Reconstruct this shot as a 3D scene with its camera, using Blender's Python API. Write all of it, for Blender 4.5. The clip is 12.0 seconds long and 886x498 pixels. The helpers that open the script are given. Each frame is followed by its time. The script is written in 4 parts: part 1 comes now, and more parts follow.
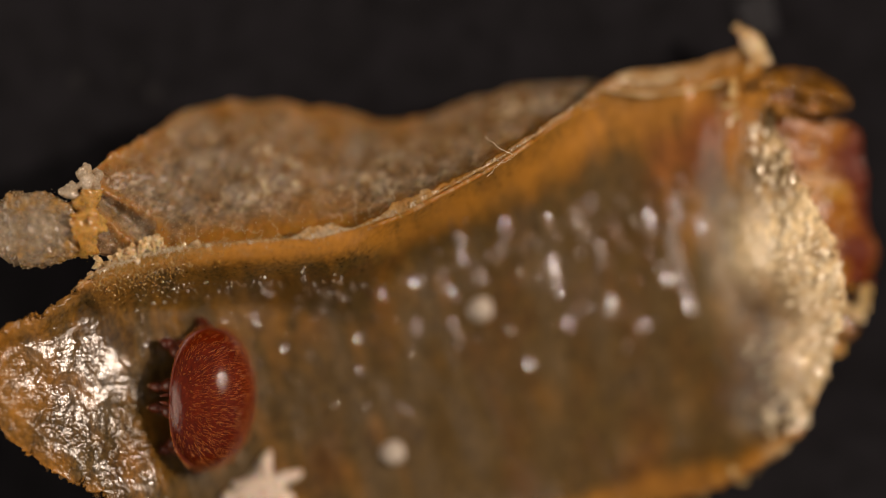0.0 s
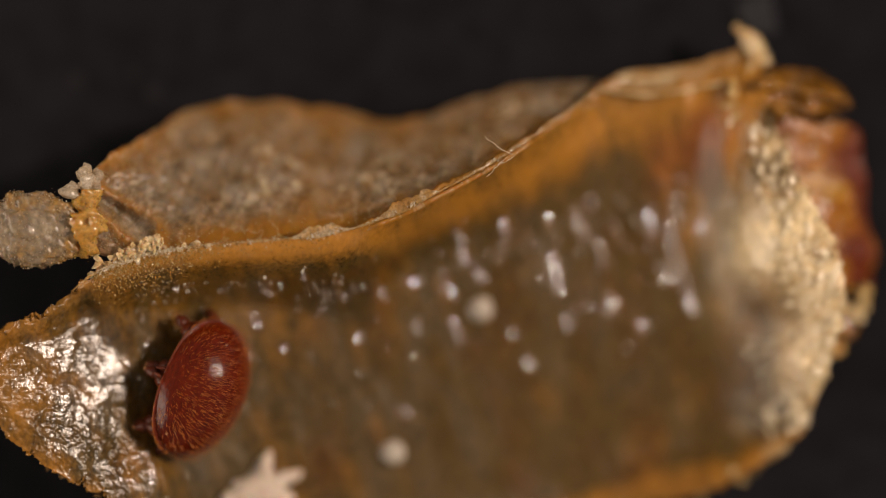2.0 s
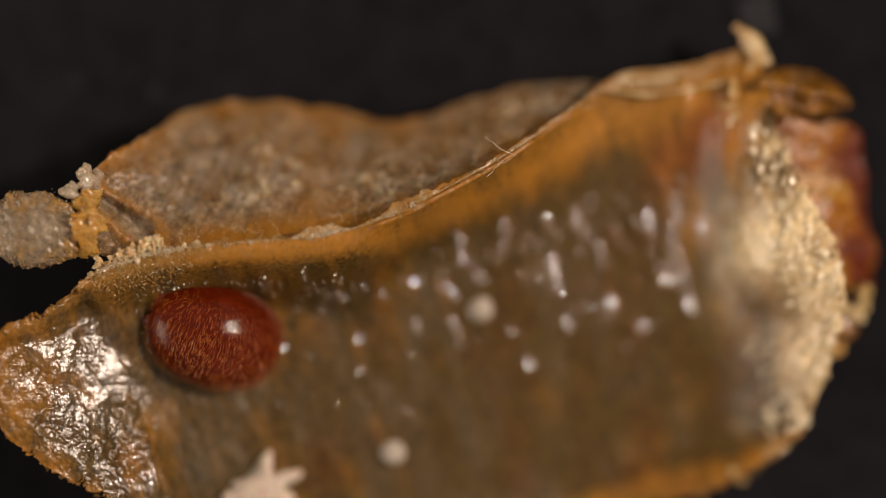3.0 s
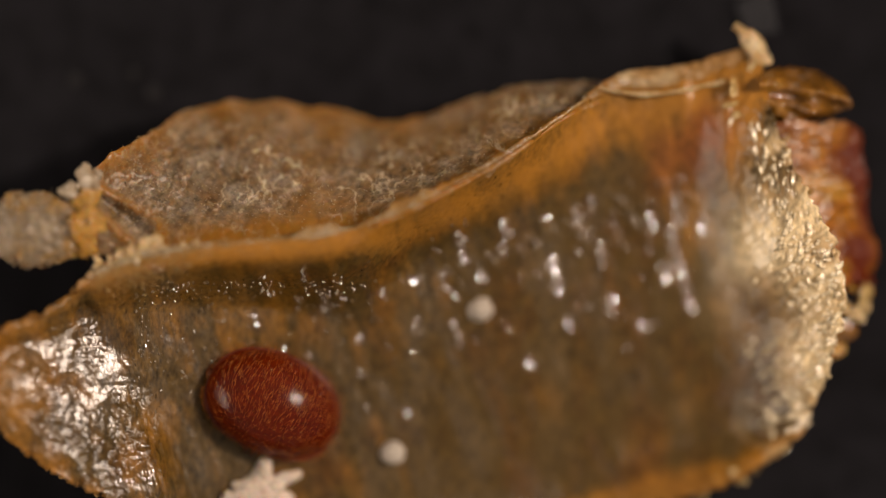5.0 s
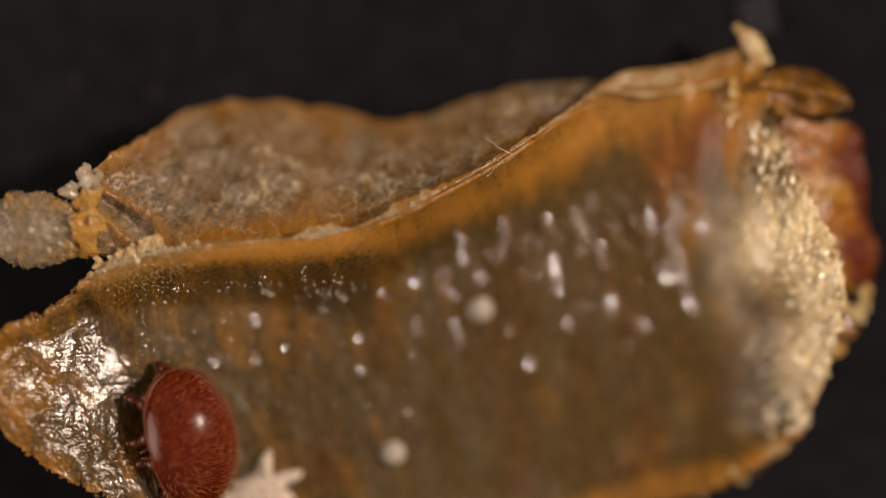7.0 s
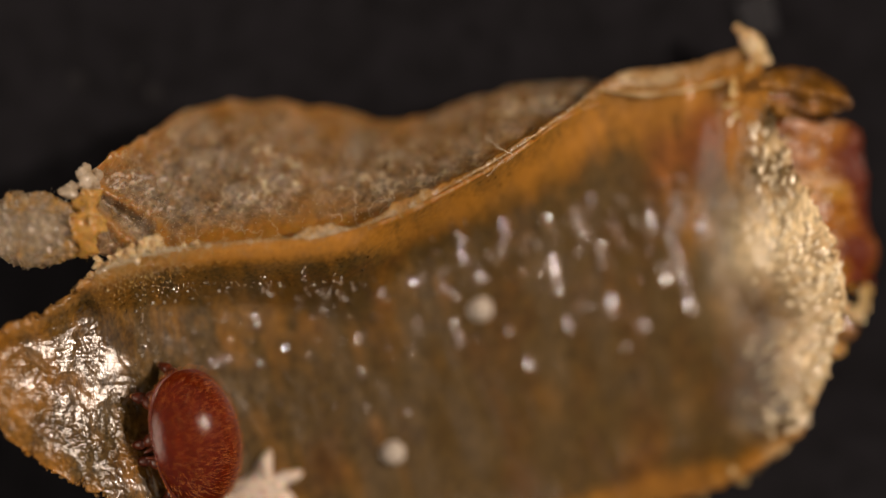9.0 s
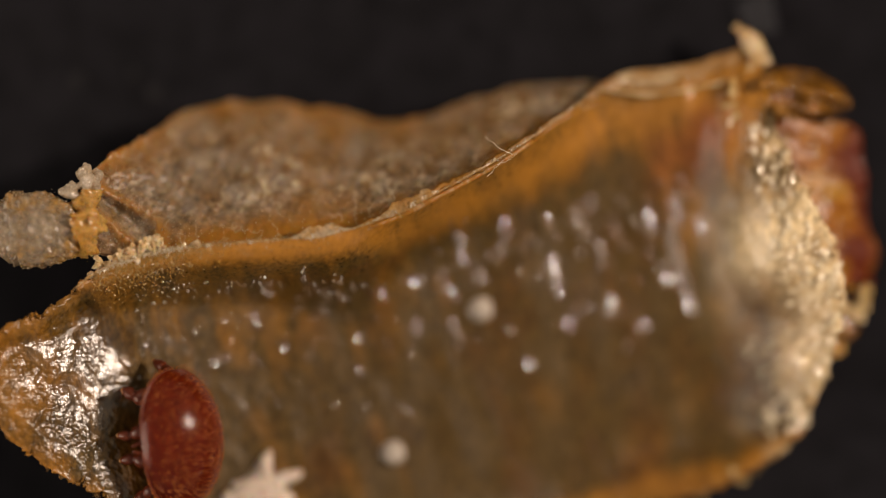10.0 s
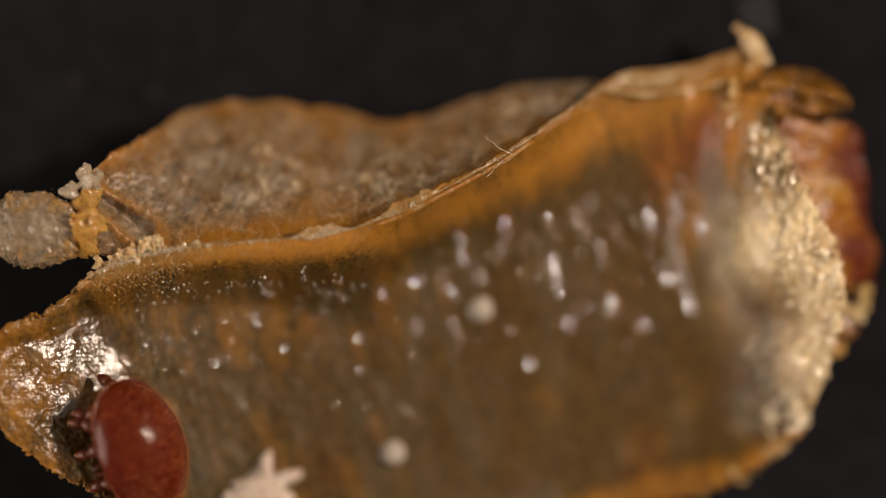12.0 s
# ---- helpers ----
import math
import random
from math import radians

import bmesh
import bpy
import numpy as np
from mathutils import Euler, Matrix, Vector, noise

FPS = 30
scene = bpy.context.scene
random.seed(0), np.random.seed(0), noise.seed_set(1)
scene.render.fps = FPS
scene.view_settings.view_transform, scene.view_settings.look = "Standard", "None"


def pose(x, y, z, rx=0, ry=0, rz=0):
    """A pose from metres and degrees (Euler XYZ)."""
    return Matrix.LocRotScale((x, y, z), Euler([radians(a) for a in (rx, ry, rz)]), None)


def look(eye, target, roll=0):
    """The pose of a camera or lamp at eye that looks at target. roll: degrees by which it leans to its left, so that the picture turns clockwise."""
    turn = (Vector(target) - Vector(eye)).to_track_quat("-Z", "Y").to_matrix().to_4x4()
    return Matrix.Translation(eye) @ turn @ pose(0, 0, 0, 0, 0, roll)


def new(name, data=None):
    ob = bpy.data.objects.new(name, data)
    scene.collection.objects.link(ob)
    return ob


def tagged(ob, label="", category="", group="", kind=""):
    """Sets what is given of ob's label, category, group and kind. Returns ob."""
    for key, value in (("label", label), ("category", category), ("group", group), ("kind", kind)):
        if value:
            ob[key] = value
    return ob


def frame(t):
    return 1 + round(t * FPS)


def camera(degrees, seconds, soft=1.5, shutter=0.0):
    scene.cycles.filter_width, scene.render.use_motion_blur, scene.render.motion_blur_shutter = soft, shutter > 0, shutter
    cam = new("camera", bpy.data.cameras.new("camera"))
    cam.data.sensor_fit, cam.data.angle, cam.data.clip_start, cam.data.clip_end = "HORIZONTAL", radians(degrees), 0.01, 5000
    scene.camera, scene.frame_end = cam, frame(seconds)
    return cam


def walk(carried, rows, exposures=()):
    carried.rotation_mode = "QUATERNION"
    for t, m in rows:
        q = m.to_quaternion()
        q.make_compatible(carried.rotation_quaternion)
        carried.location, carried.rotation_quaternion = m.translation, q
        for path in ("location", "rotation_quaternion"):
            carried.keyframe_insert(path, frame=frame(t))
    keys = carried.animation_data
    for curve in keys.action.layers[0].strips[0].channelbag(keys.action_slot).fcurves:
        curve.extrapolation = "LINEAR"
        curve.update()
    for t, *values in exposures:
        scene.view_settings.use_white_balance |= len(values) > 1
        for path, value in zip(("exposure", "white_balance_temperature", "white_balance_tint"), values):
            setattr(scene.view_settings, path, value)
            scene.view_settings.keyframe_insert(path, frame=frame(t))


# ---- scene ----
MM = 0.001

# ---- camera: a long macro lens 200 mm above the subject, looking straight down ----
cam = camera(2.7236, 12.0, soft=1.2)
cam.data.dof.use_dof = True
cam.data.dof.focus_distance = 200.0 * MM
cam.data.dof.aperture_fstop = 26.5
cam.data.dof.aperture_blades = 0
# the focusing rail lowers the camera from the crest's height to the inner skin's and back
FOCUS = ((0.0, 2.12), (1.0, 2.12), (2.0, 2.22), (2.5, 2.25), (3.0, 2.15), (4.0, 1.95), (5.0, 1.80), (5.5, 1.60), (6.0, 1.10), (6.5, 1.67), (7.0, 2.04), (8.0, 2.04), (9.0, 2.00), (9.5, 2.12), (12.0, 2.12))
walk(cam, [(t, pose(0, 0, (200.0 + z) * MM)) for t, z in FOCUS])

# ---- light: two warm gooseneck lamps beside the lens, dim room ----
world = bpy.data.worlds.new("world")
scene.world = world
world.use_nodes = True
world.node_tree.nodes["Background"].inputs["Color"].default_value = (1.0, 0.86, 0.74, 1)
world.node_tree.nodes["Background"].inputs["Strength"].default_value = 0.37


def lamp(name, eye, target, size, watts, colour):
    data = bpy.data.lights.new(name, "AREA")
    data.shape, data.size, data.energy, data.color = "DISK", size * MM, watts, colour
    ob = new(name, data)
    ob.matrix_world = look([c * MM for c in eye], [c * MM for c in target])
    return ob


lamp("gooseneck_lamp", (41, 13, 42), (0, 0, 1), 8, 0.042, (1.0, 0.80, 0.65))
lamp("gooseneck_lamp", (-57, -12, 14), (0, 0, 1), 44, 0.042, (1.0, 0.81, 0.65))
scene.view_settings.exposure = 0.0


# ---- numeric helpers ----
def value_noise(x, y, seed):
    table = np.random.RandomState(seed).rand(256, 256)
    xi, yi = np.floor(x).astype(int), np.floor(y).astype(int)
    fx, fy = x - xi, y - yi
    fx, fy = fx ** 3 * (fx * (fx * 6 - 15) + 10), fy ** 3 * (fy * (fy * 6 - 15) + 10)
    a, b = table[xi % 256, yi % 256], table[(xi + 1) % 256, yi % 256]
    c, d = table[xi % 256, (yi + 1) % 256], table[(xi + 1) % 256, (yi + 1) % 256]
    return (a * (1 - fx) + b * fx) * (1 - fy) + (c * (1 - fx) + d * fx) * fy - 0.5


def fbm(x, y, fx, fy, octaves, seed):
    total, gain = np.zeros_like(x, dtype=float), 1.0
    for o in range(octaves):
        total += gain * value_noise(x * fx + 31.7 * o + 100, y * fy + 17.3 * o + 100, seed + o)
        fx, fy, gain = fx * 2.03, fy * 2.03, gain * 0.5
    return total


def smooth(a):
    a = np.clip(a, 0, 1)
    return a * a * (3 - 2 * a)


def spline(knots, u):
    """Points along a smooth curve through the knots, u from 0 to 1 by length."""
    k = np.array(knots, float)
    s = np.concatenate(([0], np.cumsum(np.linalg.norm(np.diff(k[:, :2], axis=0), axis=1))))
    s /= s[-1]
    m = np.gradient(k, s, axis=0)
    u = np.clip(np.asarray(u, float), 0, 1)
    i = np.clip(np.searchsorted(s, u, side="right") - 1, 0, len(s) - 2)
    h = (s[i + 1] - s[i])[:, None]
    q = ((u - s[i])[:, None]) / h
    return ((2 * q ** 3 - 3 * q ** 2 + 1) * k[i] + (q ** 3 - 2 * q ** 2 + q) * h * m[i]
            + (3 * q ** 2 - 2 * q ** 3) * k[i + 1] + (q ** 3 - q ** 2) * h * m[i + 1])


FLOOR_X = (-5.25, -4.78, -3.49, -2.28, 0.00, 1.95, 3.11, 3.81, 4.52)
FLOOR_Z = (2.42, 2.30, 1.88, 1.38, 1.04, 0.78, 0.70, 0.90, 1.20)


def floor_height(x, y):
    """The smooth inner face of the hollow skin, in millimetres."""
    x = np.asarray(x, float)
    z = sum(np.interp(x + d, FLOOR_X, FLOOR_Z) for d in (-0.4, -0.2, 0.0, 0.2, 0.4)) / 5
    return z + 0.10 * np.asarray(y, float) + 0.05


# ---- materials ----
def material(name, colours, scale, rough, bump=0.0, bump_scale=20.0, through_light=0.0, coat=0.0,
             stretch=(1, 1, 1), spec=0.5, amber=None, clear=0.0, metres=1000.0, fine=None, sub=0.0, frost=None, turn=0.0, contrast=(0.6, 1.35), coat_rough=0.09, grain=0.0, grain_scale=40.0, wet=False, rust=None):
    """A mottled organic surface. Scales are cycles per millimetre, bump in millimetres."""
    m = bpy.data.materials.new(name)
    m.use_nodes = True
    nt = m.node_tree
    n, l = nt.nodes, nt.links
    bsdf, out = n["Principled BSDF"], n["Material Output"]
    tc = n.new("ShaderNodeTexCoord")
    mp = n.new("ShaderNodeMapping")
    mp.inputs["Scale"].default_value = [metres * s for s in stretch]
    mp.inputs["Rotation"].default_value = (0, 0, radians(turn))
    l.new(tc.outputs["Object"], mp.inputs["Vector"])

    def noise_node(sc, detail, w=0.5):
        t = n.new("ShaderNodeTexNoise")
        t.inputs["Scale"].default_value, t.inputs["Detail"].default_value, t.inputs["Roughness"].default_value = sc, detail, w
        l.new(mp.outputs["Vector"], t.inputs["Vector"])
        return t

    big = noise_node(scale, 4, 0.6)
    ramp = n.new("ShaderNodeValToRGB")
    el = ramp.color_ramp.elements
    while len(el) < len(colours):
        el.new(0.5)
    for i, c in enumerate(colours):
        el[i].position = 0.3 + 0.4 * i / max(1, len(colours) - 1)
        el[i].color = (*c, 1)
    l.new(big.outputs["Fac"], ramp.inputs["Fac"])
    small = noise_node(fine or scale * 7, 3, 0.6)
    mult = n.new("ShaderNodeMapRange")
    mult.inputs["From Min"].default_value, mult.inputs["From Max"].default_value = 0.3, 0.7
    mult.inputs["To Min"].default_value, mult.inputs["To Max"].default_value = contrast
    l.new(small.outputs["Fac"], mult.inputs["Value"])
    mix = n.new("ShaderNodeMix")
    mix.data_type, mix.blend_type = "RGBA", "MULTIPLY"
    mix.inputs[0].default_value = 1.0
    colour, calm = ramp.outputs["Color"], None
    for which, tone in (("pigment", amber), ("rust", rust), ("frost", frost)):
        if not tone:
            continue
        at = n.new("ShaderNodeAttribute")
        at.attribute_name = which
        am = n.new("ShaderNodeMix")
        am.data_type = "RGBA"
        l.new(at.outputs["Fac"], am.inputs[0])
        if which == "pigment":
            calm = n.new("ShaderNodeMapRange")
            calm.inputs["To Min"].default_value, calm.inputs["To Max"].default_value = 1.0, 0.12
            l.new(at.outputs["Fac"], calm.inputs["Value"])
        l.new(colour, am.inputs[6])
        am.inputs[7].default_value = (*tone, 1)
        colour = am.outputs[2]
    l.new(colour, mix.inputs[6])
    l.new(mult.outputs["Result"], mix.inputs[7])
    if calm:
        l.new(calm.outputs["Result"], mix.inputs[0])
    colour = mix.outputs[2]
    l.new(colour, bsdf.inputs["Base Color"])
    rr = n.new("ShaderNodeMapRange")
    rr.inputs["To Min"].default_value, rr.inputs["To Max"].default_value = rough * 0.7, min(1, rough * 1.35)
    l.new(small.outputs["Fac"], rr.inputs["Value"])
    l.new(rr.outputs["Result"], bsdf.inputs["Roughness"])
    bsdf.inputs["Specular IOR Level"].default_value = spec
    bsdf.inputs["Coat Weight"].default_value = coat
    bsdf.inputs["Coat Roughness"].default_value = coat_rough
    if wet:
        wa = n.new("ShaderNodeAttribute")
        wa.attribute_name = "wet"
        l.new(wa.outputs["Fac"], bsdf.inputs["Coat Weight"])
        sa, sr = n.new("ShaderNodeAttribute"), n.new("ShaderNodeMapRange")
        sa.attribute_name = "satin"
        sr.inputs["To Min"].default_value, sr.inputs["To Max"].default_value = 0.07, 0.25
        l.new(sa.outputs["Fac"], sr.inputs["Value"])
        l.new(sr.outputs["Result"], bsdf.inputs["Coat Roughness"])
    if sub:
        bsdf.inputs["Subsurface Weight"].default_value = sub
        bsdf.inputs["Subsurface Radius"].default_value = (1.0, 0.45, 0.15)
        bsdf.inputs["Subsurface Scale"].default_value = 0.12 * MM
    if wet or coat >= 0.8:
        bsdf.inputs["Coat IOR"].default_value = 1.7
    if clear:
        bsdf.inputs["Transmission Weight"].default_value = clear
    normal = None
    if bump:
        t = noise_node(bump_scale, 4, 0.6)
        b = n.new("ShaderNodeBump")
        b.inputs["Strength"].default_value = 1.0
        b.inputs["Distance"].default_value = bump * MM
        l.new(t.outputs["Fac"], b.inputs["Height"])
        l.new(b.outputs["Normal"], bsdf.inputs["Normal"])
        if wet and grain:
            fine_coat = n.new("ShaderNodeBump")
            fine_coat.inputs["Distance"].default_value = 1.7 * grain * MM
            l.new(noise_node(30, 2, 0.6).outputs["Fac"], fine_coat.inputs["Height"])
            l.new(fine_coat.outputs["Normal"], bsdf.inputs["Coat Normal"])
        if not wet and coat < 0.8:
            l.new(b.outputs["Normal"], bsdf.inputs["Coat Normal"])
        normal = b.outputs["Normal"]
        if grain:
            g = noise_node(grain_scale, 2, 0.6)
            b2 = n.new("ShaderNodeBump")
            b2.inputs["Strength"].default_value = 1.0
            b2.inputs["Distance"].default_value = grain * MM
            l.new(g.outputs["Fac"], b2.inputs["Height"])
            l.new(b2.outputs["Normal"], b.inputs["Normal"])
    if through_light:
        tr = n.new("ShaderNodeBsdfTranslucent")
        l.new(colour, tr.inputs["Color"])
        if normal:
            l.new(normal, tr.inputs["Normal"])
        sh = n.new("ShaderNodeMixShader")
        sh.inputs["Fac"].default_value = through_light
        l.new(bsdf.outputs["BSDF"], sh.inputs[1])
        l.new(tr.outputs["BSDF"], sh.inputs[2])
        l.new(sh.outputs["Shader"], out.inputs["Surface"])
    return m


M_PLATE = material("black_plate", [(0.0058, 0.0055, 0.0069), (0.0076, 0.0073, 0.0089)], 0.4, 0.7, 0.004, 6, spec=0.05)
M_FLOOR = material("inner_skin", [(0.094, 0.038, 0.005), (0.076, 0.043, 0.008), (0.098, 0.061, 0.021)], 1.7, 0.30, 0.006, 13, wet=True, grain=0.0045, grain_scale=42,
                   through_light=0.25, stretch=(1.0, 0.42, 1), spec=0.35, amber=(0.40, 0.172, 0.020), frost=(0.80, 0.63, 0.36), rust=(0.26, 0.075, 0.014), fine=21, turn=-14, contrast=(0.42, 1.6))
M_FLAP = material("outer_skin", [(0.165, 0.078, 0.016), (0.22, 0.150, 0.084), (0.34, 0.270, 0.200)], 3.2, 0.36, 0.006, 12, grain=0.003, grain_scale=42,
                  through_light=0.3, sub=0.4, amber=(0.33, 0.145, 0.016), frost=(0.66, 0.55, 0.38), fine=16, contrast=(0.5, 1.5))
M_CREST = material("pale_crest", [(0.72, 0.42, 0.12), (0.84, 0.68, 0.42), (0.90, 0.82, 0.66)], 5, 0.18, 0.004, 24, clear=0.15, through_light=0.35, coat=0.5, sub=0.2, fine=26, contrast=(0.6, 1.3))
M_ICE = material("icy_grain", [(0.60, 0.47, 0.30), (0.80, 0.70, 0.56)], 9, 0.16, 0.005, 22, through_light=0.3, clear=0.5, coat=0.4)


def grit_material(name, tones, rough=0.16, clear=0.4):
    """Tiny crystalline grains, each with a tone of its own."""
    m = bpy.data.materials.new(name)
    m.use_nodes = True
    n, l = m.node_tree.nodes, m.node_tree.links
    geo, ramp = n.new("ShaderNodeNewGeometry"), n.new("ShaderNodeValToRGB")
    el = ramp.color_ramp.elements
    while len(el) < len(tones):
        el.new(0.5)
    for i, c in enumerate(tones):
        el[i].position, el[i].color = i / (len(tones) - 1), (*c, 1)
    l.new(geo.outputs["Random Per Island"], ramp.inputs["Fac"])
    b = n["Principled BSDF"]
    l.new(ramp.outputs["Color"], b.inputs["Base Color"])
    b.inputs["Roughness"].default_value = rough
    b.inputs["Transmission Weight"].default_value = clear
    return m


M_GRIT_BEAD = grit_material("bead_grit", [(0.56, 0.33, 0.08), (0.40, 0.30, 0.20), (0.48, 0.38, 0.26), (0.66, 0.50, 0.28)], 0.3, 0.6)
M_GRIT_AMBER = grit_material("amber_grit", [(0.42, 0.20, 0.03), (0.52, 0.30, 0.06), (0.66, 0.50, 0.24)], 0.2, 0.5)
M_GRIT_PALE = grit_material("pale_grit", [(0.60, 0.40, 0.16), (0.74, 0.62, 0.40), (0.84, 0.78, 0.66)])
M_BEAD = material("granular_skin", [(0.42, 0.22, 0.04), (0.25, 0.185, 0.115), (0.36, 0.28, 0.19)], 2.6, 0.25, 0.010, 16, coat=0.3, grain=0.003, grain_scale=48, through_light=0.35, sub=0.2, fine=16, contrast=(0.6, 1.4))
M_AMBER = material("amber_skin", [(0.58, 0.29, 0.04), (0.70, 0.45, 0.14)], 4, 0.2, 0.004, 14, clear=0.3, grain=0.003, grain_scale=40, through_light=0.3, coat=0.15, sub=0.3)
M_MEMBRANE = material("brown_membrane", [(0.30, 0.13, 0.018), (0.44, 0.25, 0.08), (0.58, 0.44, 0.24)], 3.0, 0.35, 0.006, 12, through_light=0.5, grain=0.003, fine=14, contrast=(0.6, 1.35), coat=0.2)
M_FROST = material("frosted_skin", [(0.40, 0.25, 0.07), (0.56, 0.40, 0.17), (0.68, 0.55, 0.32)], 3, 0.22, 0.010, 12, grain=0.003, grain_scale=35, through_light=0.25, coat=0.9)
M_GRAIN = material("amber_grain", [(0.52, 0.25, 0.04), (0.66, 0.42, 0.15), (0.84, 0.72, 0.52)], 3.0, 0.18, 0.006, 26, grain=0.003, grain_scale=48, through_light=0.3, clear=0.6, fine=28, contrast=(0.5, 1.4))
M_RED = material("red_brown_skin", [(0.22, 0.058, 0.003), (0.32, 0.115, 0.007), (0.46, 0.23, 0.026)], 2.2, 0.32, 0.006, 14, through_light=0.35, coat=0.1, amber=(0.115, 0.016, 0.002), fine=11, contrast=(0.5, 1.5), stretch=(0.6, 1.6, 1))
M_DARK = material("dark_amber_skin", [(0.08, 0.036, 0.005), (0.27, 0.115, 0.013), (0.46, 0.23, 0.035)], 2.2, 0.2, 0.012, 12, through_light=0.35, coat=1.0, coat_rough=0.14)

M_SCALE = material("pale_scale", [(0.70, 0.56, 0.32), (0.84, 0.74, 0.54)], 5, 0.2, 0.003, 40, through_light=0.3, coat=0.79, coat_rough=0.07)
M_BLISTER = material("wet_blister", [(0.09, 0.050, 0.012), (0.13, 0.080, 0.03)], 4, 0.22, 0.003, 45, spec=0.5, coat=1.0, coat_rough=0.06)
M_LIP = material("tan_lip", [(0.46, 0.28, 0.10), (0.62, 0.46, 0.25), (0.76, 0.64, 0.44)], 4, 0.28, 0.008, 14, grain=0.004, grain_scale=40, through_light=0.4, sub=0.2)
M_WHITE = material("white_crust", [(0.54, 0.43, 0.34), (0.68, 0.57, 0.48)], 6, 0.65, 0.006, 18, through_light=0.2, sub=0.3)
M_PELLET = material("grey_pellet", [(0.40, 0.34, 0.28), (0.50, 0.44, 0.37)], 6, 0.7, 0.012, 18, through_light=0.2)
M_FIBRE = material("pale_fibre", [(0.65, 0.55, 0.40), (0.75, 0.66, 0.52)], 6, 0.4, through_light=0.3)
M_SHIELD = material("red_shield", [(0.058, 0.0044, 0.0003), (0.096, 0.0100, 0.0005)], 3, 0.4, 0.006, 22, stretch=(1, 0.45, 1), spec=0.02, coat=0.36, coat_rough=0.12, fine=30, contrast=(0.65, 1.35))
M_BELLY = material("brown_belly", [(0.10, 0.016, 0.006), (0.15, 0.028, 0.008)], 5, 0.3, 0.004, 20)
M_RIM = material("shield_rim", [(0.070, 0.0070, 0.0005), (0.110, 0.0140, 0.0010)], 6, 0.35, 0.003, 20, spec=0.3)
M_LEG = material("leg_brown", [(0.050, 0.0060, 0.0010), (0.10, 0.018, 0.003)], 8, 0.35, 0.003, 24, through_light=0.15, spec=0.35)
M_FOOT = material("pale_foot", [(0.30, 0.13, 0.04), (0.42, 0.22, 0.09)], 8, 0.35, through_light=0.3)
M_HAIR = material("golden_hair", [(0.24, 0.055, 0.007), (0.44, 0.15, 0.028)], 8, 0.18, spec=0.7)
M_DUST = material("grey_dust", [(0.010, 0.0095, 0.0105), (0.014, 0.0135, 0.015)], 6, 0.9, spec=0.1)
M_FILM = material("clear_film", [(0.014, 0.014, 0.017), (0.020, 0.020, 0.024)], 3, 0.6, 0.004, 6, spec=0.15)


# ---- mesh helpers (coordinates in millimetres) ----
def mesh_of(name, verts, faces, mat, flat=False):
    me = bpy.data.meshes.new(name)
    me.from_pydata([tuple(v) for v in (np.asarray(verts, float) * MM).tolist()], [], faces)
    me.materials.append(mat)
    if not flat:
        me.polygons.foreach_set("use_smooth", [True] * len(me.polygons))
    me.update()
    return me


def part(name, verts, faces, mat, parent=None, label="", flat=False, at=None):
    ob = new(name, mesh_of(name, verts, faces, mat, flat))
    if at is not None:
        ob.location = [c * MM for c in at]
    if parent:
        ob.parent = parent
    if label:
        tagged(ob, label=label)
    return ob


def thing(name, label, category, at=(0, 0, 0), group=""):
    ob = new(name)
    ob.empty_display_size = 0.0005
    ob.location = [c * MM for c in at]
    return tagged(ob, label=label, category=category, group=group)


def grid_faces(nu, nv, wrap=False):
    faces = []
    for i in range(nu - 1):
        for j in range(nv if wrap else nv - 1):
            k = (j + 1) % nv
            faces.append((i * nv + j, (i + 1) * nv + j, (i + 1) * nv + k, i * nv + k))
    return faces


def thicken(ob, mm):
    mod = ob.modifiers.new("thickness", "SOLIDIFY")
    mod.thickness, mod.offset = mm * MM, 1.0
    return ob


def marked(ob, name, values):
    at = ob.data.attributes.new(name, "FLOAT", "POINT")
    at.data.foreach_set("value", np.asarray(values, np.float32).ravel())


def tube(points, radii, sides=8, seed=0, rough=0.0, flatten=1.0):
    """A closed tapering tube along points."""
    p, r = np.array(points, float), np.array(radii, float)
    t = np.gradient(p, axis=0)
    t /= np.linalg.norm(t, axis=1)[:, None] + 1e-12
    up = np.array([0.0, 0.0, 1.0])
    verts = []
    for i in range(len(p)):
        side = np.cross(t[i], up)
        if np.linalg.norm(side) < 1e-3:
            side = np.cross(t[i], (0, 1, 0.0))
        side /= np.linalg.norm(side)
        top = np.cross(side, t[i])
        for j in range(sides):
            a = 2 * math.pi * j / sides
            verts.append(p[i] + r[i] * (math.cos(a) * side + flatten * math.sin(a) * top))
    verts = np.array(verts)
    if rough:
        c = np.repeat(p, sides, axis=0)
        k = 1 + rough * 2 * (fbm(verts[:, 0] + verts[:, 2], verts[:, 1] - verts[:, 2], 9, 9, 3, seed))
        verts = c + (verts - c) * k[:, None]
    faces = grid_faces(len(p), sides, True)
    n = len(verts)
    verts = np.vstack([verts, p[:1], p[-1:]])
    for j in range(sides):
        k = (j + 1) % sides
        faces.append((n, j, k))
        faces.append((n + 1, (len(p) - 1) * sides + k, (len(p) - 1) * sides + j))
    return verts, faces


